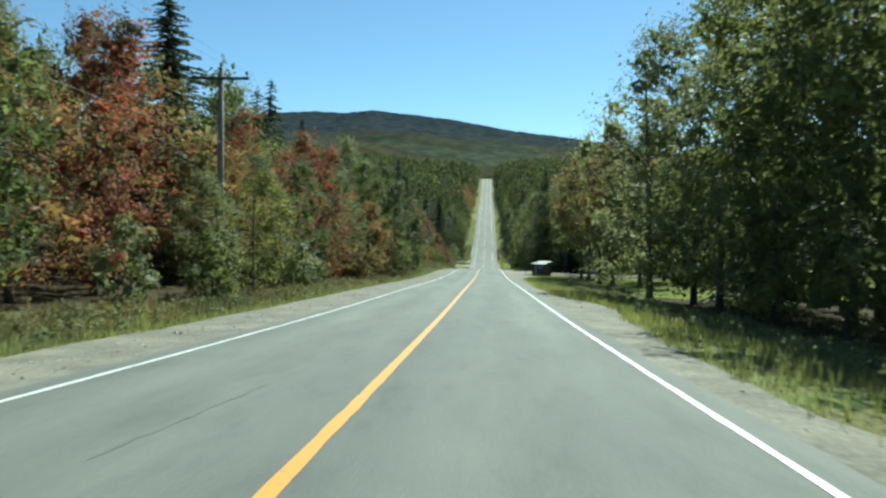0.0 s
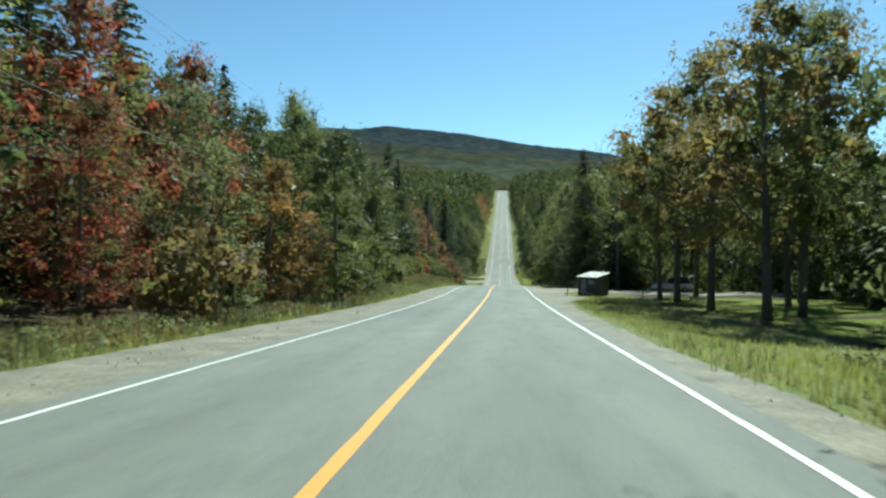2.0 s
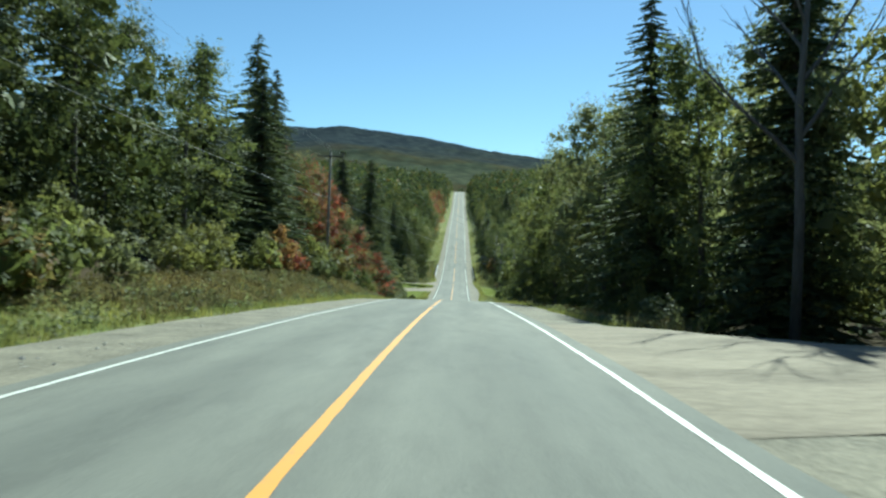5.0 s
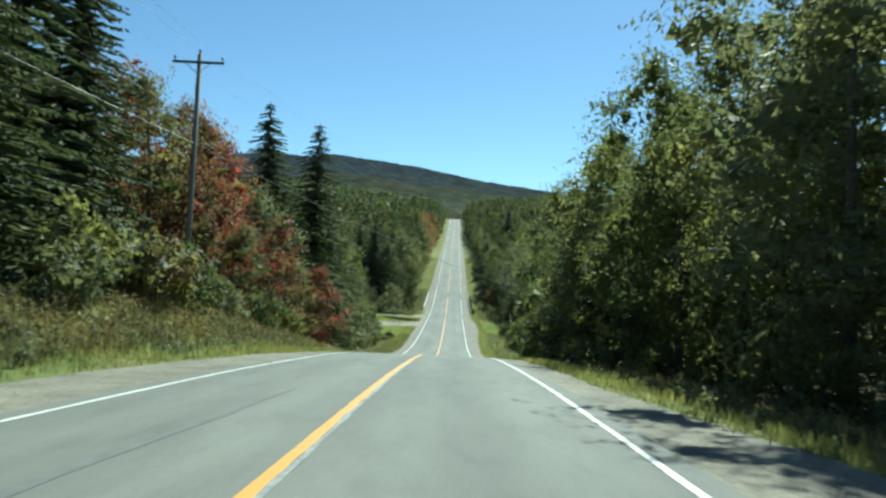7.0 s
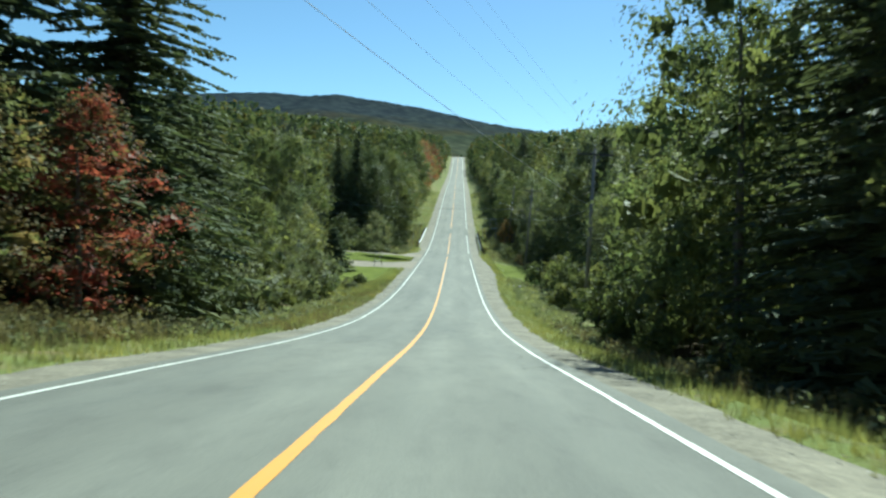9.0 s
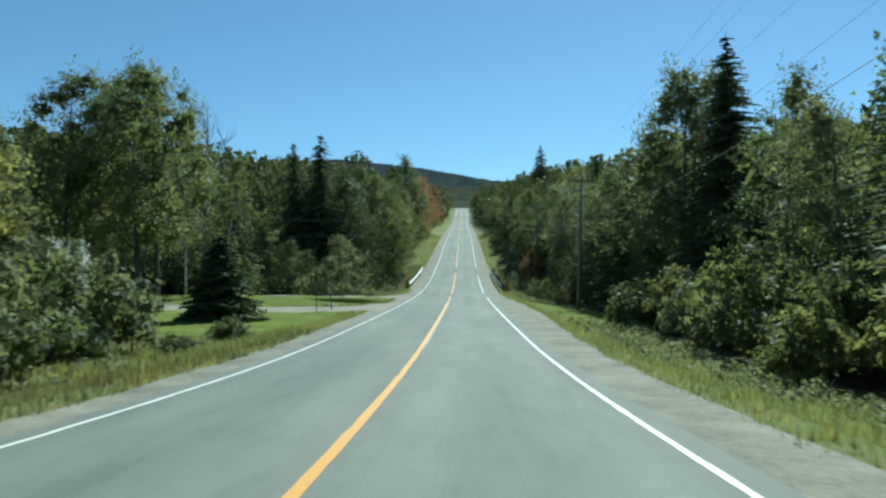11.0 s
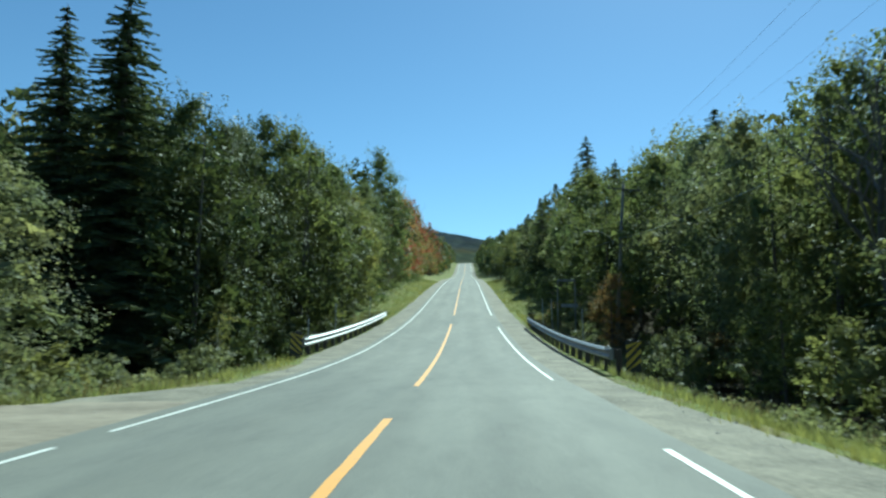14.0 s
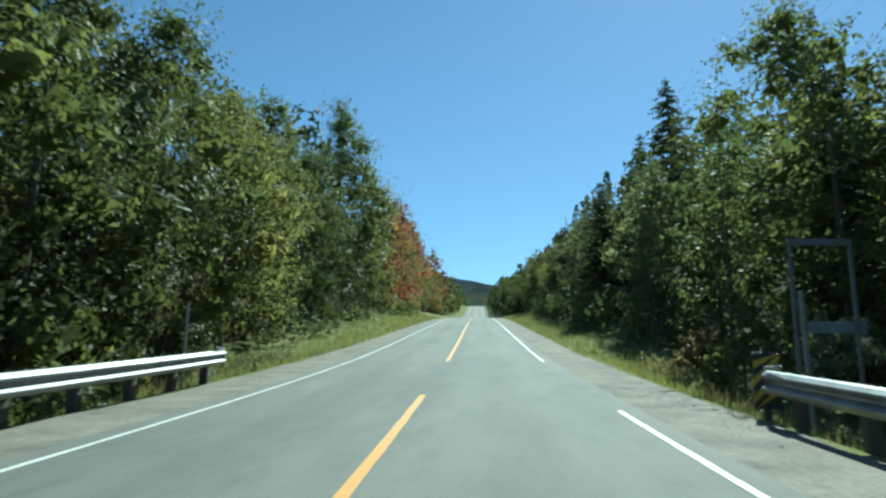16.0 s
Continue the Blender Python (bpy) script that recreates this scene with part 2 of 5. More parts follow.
ROOFDARK = surface("roof_shingle", (0.40, 0.40, 0.40), (0.6, 0.6, 0.6), 9, 1, 0.7, relief=0.3)
STONE = surface("stone", (0.22, 0.21, 0.19), (0.45, 0.43, 0.40), 8, 1.5, 0.85)

LEAF = {
    "green": leaf_material("green_leaves", [(0.138, 0.157, 0.075), (0.170, 0.189, 0.090), (0.128, 0.156, 0.084), (0.194, 0.203, 0.099)], 0.54),
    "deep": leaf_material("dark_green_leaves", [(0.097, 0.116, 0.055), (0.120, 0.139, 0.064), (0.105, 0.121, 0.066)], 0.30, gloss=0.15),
    "lime": leaf_material("yellow_green_leaves", [(0.222, 0.230, 0.107), (0.251, 0.242, 0.114), (0.207, 0.219, 0.105)], 0.62, mottle=((0.14, 0.16, 0.075), 0.52, 0.66)),
    "grey": leaf_material("grey_green_leaves", [(0.196, 0.210, 0.139), (0.234, 0.243, 0.157), (0.184, 0.203, 0.122)], 0.5),
    "orange": leaf_material("orange_leaves", [(0.325, 0.188, 0.103), (0.299, 0.196, 0.109), (0.337, 0.169, 0.105)], 0.58, mottle=((0.17, 0.165, 0.08), 0.52, 0.66)),
    "red": leaf_material("red_leaves", [(0.345, 0.088, 0.086), (0.365, 0.112, 0.092), (0.310, 0.086, 0.084)], 0.55, mottle=((0.13, 0.128, 0.072), 0.45, 0.58)),
    "rust": leaf_material("bronze_leaves", [(0.261, 0.176, 0.109), (0.300, 0.214, 0.124), (0.231, 0.185, 0.104)], 0.56, mottle=((0.125, 0.142, 0.07), 0.45, 0.60)),
    "needle": leaf_material("needles", [(0.097, 0.121, 0.075), (0.120, 0.141, 0.089), (0.105, 0.121, 0.080)], 0.30, 0.85),
    "back": leaf_material("inner_leaves", [(0.116, 0.132, 0.064), (0.137, 0.150, 0.075)], 0.3, patches=[(0.35, (0.55, 0.62, 0.6)), (0.55, (1.0, 1.0, 0.9)), (0.68, (1.4, 1.05, 0.7))], patch_size=0.13, shades=(0.7, 1.3), gloss=0.03),
    "far": leaf_material("far_leaves", [(0.098, 0.118, 0.064), (0.114, 0.130, 0.070)], 0.35, patches=[(0.36, (0.50, 0.62, 0.66)), (0.48, (0.95, 1.0, 0.9)), (0.58, (1.45, 1.35, 0.95)), (0.70, (1.9, 1.0, 0.7))], patch_size=0.15, shades=(0.8, 1.2), gloss=0.05),
    "grass": leaf_material("grass_blades", [(0.225, 0.245, 0.105), (0.275, 0.275, 0.135)], 0.45, 0.9, gloss=0.06),
    "lawn": leaf_material("lawn_blades", [(0.131, 0.158, 0.023), (0.154, 0.181, 0.031)], 0.4, 0.9, gloss=0.05),
    "weed": leaf_material("dry_weeds", [(0.235, 0.195, 0.130), (0.185, 0.165, 0.105)], 0.3, 0.9, gloss=0.06),
}
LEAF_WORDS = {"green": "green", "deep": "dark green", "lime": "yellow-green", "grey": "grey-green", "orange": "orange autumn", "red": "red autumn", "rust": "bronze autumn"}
# ---------------------------------------------------------------- helpers for meshes
def mesh_object(name, verts, faces, mat, parent=None, smooth=False, label=""):
    me = bpy.data.meshes.new(name)
    me.from_pydata(verts, [], faces)
    me.update()
    if smooth:
        me.polygons.foreach_set("use_smooth", [True] * len(me.polygons))
    me.materials.append(mat)
    ob = new(name, me)
    ob.parent = parent
    if label:
        ob["label"] = label
    return ob


def part(name, bm, mat, parent=None, label="", smooth=False):
    me = bpy.data.meshes.new(name)
    bmesh.ops.recalc_face_normals(bm, faces=bm.faces)
    bm.to_mesh(me)
    bm.free()
    if smooth:
        me.polygons.foreach_set("use_smooth", [True] * len(me.polygons))
    me.materials.append(mat)
    ob = new(name, me)
    ob.parent = parent
    if label:
        ob["label"] = label
    return ob


def box(bm, size, centre, turn=None, bevel=0.0):
    r = bmesh.ops.create_cube(bm, size=1.0)
    m = Matrix.Translation(centre) @ (turn or Matrix()) @ Matrix.Diagonal((*size, 1))
    bmesh.ops.transform(bm, matrix=m, verts=r["verts"])
    if bevel:
        edges = list({e for v in r["verts"] for e in v.link_edges})
        bmesh.ops.bevel(bm, geom=edges, offset=bevel, segments=2, affect='EDGES', profile=0.6)
    return bm


def tube(bm, path, radii, sides=8):
    """A tapered round limb through the points of path."""
    rings = []
    for i, p in enumerate(path):
        p = Vector(p)
        d = (Vector(path[min(i + 1, len(path) - 1)]) - Vector(path[max(i - 1, 0)])).normalized()
        side = d.cross(Vector((0.13, 0.99, 0.07))).normalized()
        up = side.cross(d)
        rings.append([bm.verts.new(p + radii[i] * (math.cos(a) * side + math.sin(a) * up)) for a in np.linspace(0, 2 * math.pi, sides, endpoint=False)])
    for a, b in zip(rings, rings[1:]):
        for k in range(sides):
            bm.faces.new((a[k], a[(k + 1) % sides], b[(k + 1) % sides], b[k]))
    bm.faces.new(rings[0][::-1])
    bm.faces.new(rings[-1])
    return bm


def thing(name, m, label, category, group=""):
    ob = new(name)
    ob.matrix_basis = m
    ob.empty_display_size = 0.3
    return tagged(ob, label, category, group)


# ---------------------------------------------------------------- the land
ROAD_Y = [-60, -20, 4, 28, 52, 76, 100, 112, 124, 148, 160, 172, 184, 196, 208, 220, 232, 244, 268, 292, 304, 316, 328, 340, 352, 376, 400, 424, 448, 472, 508, 540, 572, 604, 636, 668, 716, 780, 802, 830, 870, 900]
ROAD_Z = [4.62, 1.72, -0.0, -1.6, -3.0, -4.41, -5.64, -6.09, -6.65, -7.99, -8.84, -9.89, -11.24, -12.63, -13.76, -14.44, -14.77, -14.77, -14.53, -14.0, -13.48, -12.63, -11.56, -10.33, -8.93, -5.96, -3.02, -0.2, 2.47, 4.98, 8.55, 11.68, 15.09, 18.9, 23.18, 27.88, 35.17, 44.43, 46.6, 48.0, 48.0, 47.0]
_slope = [(ROAD_Z[min(i + 1, len(ROAD_Y) - 1)] - ROAD_Z[max(i - 1, 0)]) / (ROAD_Y[min(i + 1, len(ROAD_Y) - 1)] - ROAD_Y[max(i - 1, 0)]) for i in range(len(ROAD_Y))]


def road_z(y):
    """Height of the road along its length: a smooth curve through the knots."""
    y = np.clip(np.asarray(y, float), ROAD_Y[0], ROAD_Y[-1])
    ky, kz, ks = np.array(ROAD_Y, float), np.array(ROAD_Z), np.array(_slope)
    i = np.clip(np.searchsorted(ky, y, side="right") - 1, 0, len(ky) - 2)
    w = ky[i + 1] - ky[i]
    s = (y - ky[i]) / w
    return ((2 * s ** 3 - 3 * s ** 2 + 1) * kz[i] + (s ** 3 - 2 * s ** 2 + s) * w * ks[i] + (3 * s ** 2 - 2 * s ** 3) * kz[i + 1] + (s ** 3 - s ** 2) * w * ks[i + 1])


# cross sections: height over the road at 5.3, 7, 10, 15, 30, 90 m from its middle, for stretches of the road
ACROSS = np.array([0.0, 4.9, 5.6, 7.0, 10.0, 15.0, 30.0, 90.0])
LEFT_SHAPE = [(-60, (-0.35, -0.35, 0.1, 1.5, 8)), (80, (-0.3, -0.1, 0.3, 2, 9)), (100, (-0.15, 0.1, 0.7, 2.5, 9)), (132, (-0.05, 0.85, 1.4, 3, 10)), (165, (0.1, 1.6, 2.2, 4, 10)),
              (185, (0.0, 0.7, 1.2, 3, 8)), (200, (-0.3, -0.3, 0.0, 1, 4)), (235, (-0.45, -0.5, -0.4, 0, 2)), (256, (-0.55, -0.45, -0.3, 0, 1)), (262, (-0.2, -0.25, -0.2, 0, 1)),
              (270, (-0.2, -0.3, -0.3, 0, 1)), (275, (-0.25, -0.35, -0.3, 0, 1)), (279, (0.0, 0.05, 0.1, 0.2, 1)), (286, (-0.05, 0.0, 0.05, 0.2, 1)), (296, (-0.7, -0.9, -0.9, -0.6, 0)), (312, (-1.4, -2.4, -2.6, -2.0, -1)),
              (328, (-1.2, -2.2, -2.2, -1.5, 2)), (345, (-0.25, -0.3, 0.3, 2, 8)), (380, (0.1, 0.6, 2.0, 5, 14)), (480, (0.2, 1.0, 2.5, 6, 16)), (900, (0.2, 1.0, 2.5, 5, 8))]
RIGHT_SHAPE = [(-60, (-0.3, -0.5, -0.6, -0.6, 0)), (60, (-0.3, -0.6, -0.75, -0.8, -1)), (92, (-0.15, -0.3, -0.5, -0.6, -1)), (104, (-0.02, -0.1, -0.3, -0.5, -1)), (118, (-0.02, -0.15, -0.3, -0.4, -1)),
               (130, (-0.4, -0.8, -1.0, -1, -1)), (200, (-0.5, -1.0, -1.2, -1, 0)), (250, (-0.5, -0.9, -0.9, -0.6, 2)), (285, (-0.5, -0.95, -0.9, -0.5, 3)), (300, (-0.9, -1.6, -1.7, -1.2, 3)),
               (315, (-1.2, -2.0, -2.2, -1.2, 4)), (330, (-0.8, -1.4, -1.2, 0, 6)), (348, (-0.3, -0.4, 0.4, 2, 10)), (390, (0.1, 0.6, 1.8, 5, 16)), (480, (0.2, 1.0, 2.5, 7, 20)), (900, (0.2, 1.0, 2.5, 5, 8))]


def shape_at(shape, y):
    ys = [s[0] for s in shape]
    return np.array([np.interp(y, ys, [s[1][k] for s in shape]) for k in range(5)])


def ditch(x, y):
    """Depth of the drain that crosses the lawn beside the road."""
    if not (-16 < x < -4 and 270 < y < 284):
        return 0.0
    a, b = (-4.9, 275.0), (-11.5, 279.6)
    dx, dy = b[0] - a[0], b[1] - a[1]
    t = ((x - a[0]) * dx + (y - a[1]) * dy) / (dx * dx + dy * dy)
    d = math.hypot(x - a[0] - dx * min(1.0, max(0.0, t)), y - a[1] - dy * min(1.0, max(0.0, t)))
    return 1.0 * math.exp(-(d / 1.35) ** 6) * min(1.0, max(0.0, (-4.3 - x) / 0.7))


def ground_z(x, y):
    """Height of the land at one place."""
    mid = float(road_z(y))
    v = shape_at(LEFT_SHAPE if x < 0 else RIGHT_SHAPE, y)
    rise = float(np.interp(abs(x), ACROSS, np.r_[-0.08, -0.08, -0.09, v]))
    if abs(x) > 90:
        rise += (abs(x) - 90) * 0.06 * min(1.0, max(0.0, (1500 - abs(x)) / 1200))
    if abs(x) > 5.6:
        k = min(1.0, (abs(x) - 5.6) / 4)
        rise += k * (0.16 * noise.noise((x * 0.35, y * 0.35, 0)))
    if y > 900:
        mid = float(road_z(900)) - min(12.0, (y - 900) * 0.03)
    return mid + rise - ditch(x, y)


def graded(stops):
    """Steps from a to b in strides of d, for (a, d) pairs."""
    out = []
    for (a, d), (b, _) in zip(stops, stops[1:]):
        out += list(np.arange(a, b - 0.3 * d, d))
    return out + [stops[-1][0]]


def sheet(name, xs, ys, mat, z, lift=0.0):
    verts = [(x, y, z(x, y) + lift) for y in ys for x in xs]
    n = len(xs)
    faces = [(j * n + i, j * n + i + 1, (j + 1) * n + i + 1, (j + 1) * n + i) for j in range(len(ys) - 1) for i in range(n - 1)]
    return mesh_object(name, verts, faces, mat, smooth=True)


half = graded([(0, 4.9), (4.9, 0.35), (7.0, 0.75), (12, 1.5), (30, 6), (90, 30), (330, 250), (1580, 1400), (4380, 1)])
ground_x = [-v for v in half[:0:-1]] + half
ground_y = graded([(-400, 85), (-60, 12), (0, 1.5), (270, 0.5), (284, 1.5), (352, 4), (480, 12), (900, 60), (1500, 400), (4800, 1)])
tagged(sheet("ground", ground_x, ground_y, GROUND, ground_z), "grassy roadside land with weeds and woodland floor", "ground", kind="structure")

# gravel shoulders, a little rough at their outer edges
def strip(name, mat, y0, y1, left, right, step=1.5, lift=0.0, cols=5, crown=True):
    ys = np.arange(y0, y1 + 0.01, step)
    verts, faces = [], []
    for y in ys:
        a, b = left(y), right(y)
        for k in range(cols):
            x = a + (b - a) * k / (cols - 1)
            z = float(road_z(y)) - 0.018 * abs(x) * (0.35 if crown else 0) + lift
            verts.append((x, y, z))
    for j in range(len(ys) - 1):
        for i in range(cols - 1):
            faces.append((j * cols + i, j * cols + i + 1, (j + 1) * cols + i + 1, (j + 1) * cols + i))
    return mesh_object(name, verts, faces, mat, smooth=True)


def ragged(base, amount, seed):
    return lambda y: base + amount * noise.noise((seed, y * 0.22, 0)) + 0.5 * amount * noise.noise((seed, y * 0.9, 5))


LEFT_EDGE = ((-60, 20, 60, 105, 150, 162, 170, 224, 262, 280, 284, 288, 292, 300, 305, 900), (5.8, 5.8, 6.2, 6.2, 5.9, 5.6, 5.0, 4.6, 4.8, 4.8, 6.4, 6.4, 4.6, 4.7, 5.35, 5.35))
RIGHT_EDGE = ((-60, 22, 30, 38, 46, 60, 80, 91, 97, 110, 124, 143, 151, 200, 221, 240, 258, 271, 285, 294, 303, 900), (4.6, 4.6, 5.2, 5.8, 4.7, 4.5, 4.7, 5.3, 6.9, 7.0, 5.7, 5.6, 4.7, 4.8, 4.9, 5.2, 5.9, 5.8, 5.2, 4.9, 5.4, 5.4))


def gravel_edge(side, y):
    """Where the gravel ends and the grass begins."""
    ys, es = LEFT_EDGE if side < 0 else RIGHT_EDGE
    return float(np.interp(y, ys, es)) + 0.16 * noise.noise((side * 7, y * 0.25, 0)) + 0.10 * noise.noise((side * 3, y * 1.1, 5))


tagged(strip("shoulder_1", GRAVEL, -60, 900, lambda y: -gravel_edge(-1, y), lambda y: -3.72, lift=-0.03, step=1.0), "grey gravel road shoulder, ragged at the grass", "shoulder", kind="structure")
tagged(strip("shoulder_2", GRAVEL, -60, 900, lambda y: 3.72, lambda y: gravel_edge(1, y), lift=-0.03, step=1.0), "grey gravel road shoulder, ragged at the grass", "shoulder", kind="structure")
road = tagged(strip("road", ASPHALT, -60, 900, ragged(-3.78, 0.05, 11), ragged(3.78, 0.05, 12), cols=9), "grey weathered asphalt two-lane road", "road", kind="structure")


def marking(name, mat, x, y0, y1, width, label, rough=0.010):
    wob = lambda s: (lambda y: x + s * width / 2 + 0.014 * noise.noise((x * 3 + s, y * 1.3, 1)) + rough * noise.noise((x + s * 5, y * 5.1, 3)))
    return tagged(strip(name, mat, y0, y1, wob(-1), wob(1), lift=0.005, cols=2, step=0.4 if y1 < 400 else 0.75), label, "road marking", kind="structure")


for y0, y1 in ((-60, 133.9), (134.6, 135.9), (136.4, 274.8), (277.2, 284.8), (290.8, 329.5), (340.5, 402), (413, 452), (463, 500), (512, 550), (562, 880)):
    marking("trim_yellow_line", YELLOW, 0, y0, y1, 0.13, "worn yellow centre line on the asphalt")
for y0, y1 in ((-60, 282.1), (283.3, 880)):
    marking("trim_white_line", WHITE, -3.4, y0, y1, 0.088, "white road edge line")
for y0, y1 in ((-60, 282.4), (293.4, 327.3), (341, 880)):
    marking("trim_white_line", WHITE, 3.4, y0, y1, 0.088, "white road edge line")
OLD_LINE = paint_material("old_line", (0.30, 0.30, 0.27), (0.150, 0.150, 0.137), 0.46)
for y0, y1 in ((131, 160), (236, 276)):
    marking("trim_old_line", OLD_LINE, 0.095, y0, y1, 0.06, "faded ragged old line beside the yellow one", 0.05)


def streak(points, width):
    """A dark tar seam on the asphalt."""
    pts = [(x, y) for x, y in points]
    verts, faces = [], []
    n = 24
    bend = np.polyfit(np.linspace(0, 1, len(pts)), [p[0] for p in pts], min(2, len(pts) - 1))
    bend = np.r_[np.zeros(3 - len(bend)), bend]
    for i in range(n + 1):
        s = i / n * (len(pts) - 1)
        k = min(int(s), len(pts) - 2)
        x = bend[0] * (s / (len(pts) - 1)) ** 2 + bend[1] * s / (len(pts) - 1) + bend[2] + 0.06 * noise.noise((i * 0.45, width, 2))
        y = pts[k][1] + (pts[k + 1][1] - pts[k][1]) * (s - k)
        dx, dy = pts[k + 1][0] - pts[k][0], pts[k + 1][1] - pts[k][1]
        d = math.hypot(dx, dy)
        w = width * (0.6 + 0.5 * noise.noise((i * 0.9, 4, width))) * (0.25 + 0.75 * math.sin(math.pi * (i + 0.3) / (n + 0.6)))
        for s2 in (-1, 1):
            px, py = x - s2 * dy / d * w, y + s2 * dx / d * w
            verts.append((px, py, float(road_z(py)) - 0.018 * abs(px) * 0.35 + 0.004))
    faces = [(2 * i, 2 * i + 1, 2 * i + 3, 2 * i + 2) for i in range(n)]
    tagged(mesh_object("trim_tar_seam", verts, faces, TAR), "dark tar seam on the asphalt", "road marking", kind="structure")


for pts, w in (([(-1.42, 14.4), (-1.35, 15.85), (-1.18, 17.8)], 0.035), ([(-1.95, 131), (-1.6, 139.5), (-1.25, 148)], 0.075), ([(-1.40, 131.8), (-1.1, 134)], 0.06),
               ([(0.69, 261.1), (1.02, 266.9), (0.24, 272.6)], 0.06), ([(2.14, 261.1), (2.75, 266.9), (2.48, 272.6)], 0.06), ([(-2.2, 274.4), (0.1, 275.1)], 0.03)):
    streak(pts, w * 1.7)

# driveways: pale gravel lying on the land
def patch(name, mat, corners, label, lift=0.03, nx=14, ny=26):
    (x0, y0), (x1, y1), (x2, y2), (x3, y3) = corners
    verts, faces = [], []
    for j in range(ny + 1):
        for i in range(nx + 1):
            u, v = i / nx, j / ny
            x = (1 - v) * ((1 - u) * x0 + u * x1) + v * ((1 - u) * x3 + u * x2)
            y = (1 - v) * ((1 - u) * y0 + u * y1) + v * ((1 - u) * y3 + u * y2)
            e = 0.25 if i in (0, nx) else 0
            y += e * noise.noise((x * 0.8, y * 0.8, 9)) * 2
            k = min(1.0, max(0.0, (abs(x) - 5.4) / 1.2))
            verts.append((x, y, (1 - k) * (float(road_z(y)) - 0.0063 * abs(x) - 0.022 - ditch(x, y)) + k * (ground_z(x, y) + lift)))
    n = nx + 1
    faces = [(j * n + i, j * n + i + 1, (j + 1) * n + i + 1, (j + 1) * n + i) for j in range(ny) for i in range(nx)]
    return tagged(mesh_object(name, verts, faces, mat, smooth=True), label, name.split("_")[0], kind="structure")


patch("driveway_1", DRIVE, [(-3.74, 260.6), (-3.74, 272.4), (-10, 272.4), (-10, 262.4)], "pale gravel driveway mouth at the road", 0.03)
patch("driveway_3", DRIVE, [(-10, 262.4), (-10, 272.4), (-42, 276), (-42, 266)], "pale gravel driveway crossing the lawn", 0.03)
patch("driveway_4", DRIVE, [(-3.74, 281.0), (-3.74, 287.4), (-14, 287.0), (-14, 284.0)], "narrow gravel track leaving the road", 0.03)
patch("driveway_5", DRIVE, [(-14, 284.0), (-14, 287.0), (-34, 290.0), (-34, 288.0)], "narrow gravel track behind the lawn", 0.03)
patch("driveway_2", DRIVE, [(3.74, 122), (3.74, 106), (34, 112), (34, 118)], "pale gravel driveway beside the shelter", 0.06)
patch("lawn_1", LAWN, [(-4.85, 271.6), (-4.85, 281.6), (-46, 287.5), (-46, 275.0)], "short green mown lawn with a drain across it", 0.07, 44, 90)
patch("lawn_2", LAWN, [(-4.95, 243.5), (-4.95, 261.6), (-42, 267.3), (-42, 247)], "short green mown lawn", 0.07, 30, 50)
patch("lawn_3", LAWN, [(12.5, 60), (12.5, 103.5), (34, 109), (34, 60)], "short green mown lawn under trees", 0.03)
patch("lawn_4", LAWN, [(6.9, 259), (6.9, 283), (12, 281), (12.5, 257)], "strip of short bright grass", 0.03)

# the far mountain, wooded, with a long ridge
def mountain_z(x, y):
    ridge = float(np.interp(x, [-4200, -2600, -1060, -680, -565, -470, -378, -266, -118, 65, 283, 427, 850, 2200, 4200], [200, 280, 325, 352, 357, 350, 361, 347, 331, 296, 270, 243, 190, 130, 100]))
    d = min(1.0, max(0.0, (y - 960) / 1440))
    rise = d ** 1.25
    back = max(0.0, (y - 2400) / 1200)
    z = 20 + (ridge - 20) * rise - 150 * back * back
    rough = 1.0 - abs(2 * d - 1) ** 3
    z += rough * (24 * noise.noise((x * 0.0016, y * 0.002, 0)) + 12 * noise.noise((x * 0.005, y * 0.006, 4)) + 6 * noise.noise((x * 0.016, y * 0.016, 8)))
    return z + 3.2 * noise.noise((x * 0.06, y * 0.06, 2)) + 2.2 * noise.noise((x * 0.15, y * 0.15, 5))


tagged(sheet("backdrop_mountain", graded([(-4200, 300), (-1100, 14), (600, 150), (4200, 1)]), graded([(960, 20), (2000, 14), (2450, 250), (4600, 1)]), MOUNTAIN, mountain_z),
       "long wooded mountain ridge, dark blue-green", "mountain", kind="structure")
# ---------------------------------------------------------------- trees
def leaf_blades(rng, c, face, size):
    """Small pointed leaves at the points c, each lying across its facing."""
    n = len(c)
    a = np.cross(face, rng.normal(size=(n, 3)))
    a /= np.linalg.norm(a, axis=1)[:, None] + 1e-9
    b = np.cross(a, face)
    b /= np.linalg.norm(b, axis=1)[:, None] + 1e-9
    s = size * rng.uniform(0.55, 1.3, n)[:, None]
    return np.stack([c - a * s * 0.5 - b * s * 0.36, c - a * s * 0.4 + b * s * 0.40, c + a * s * 0.62], 1).reshape(-1, 3)


def ball_faces():
    bm = bmesh.new()
    bmesh.ops.create_icosphere(bm, subdivisions=1, radius=1.0)
    out = np.array([[tuple(v.co) for v in f.verts] for f in bm.faces])
    bm.free()
    return out


HEART = ball_faces()        # the closed dark inside of a bough


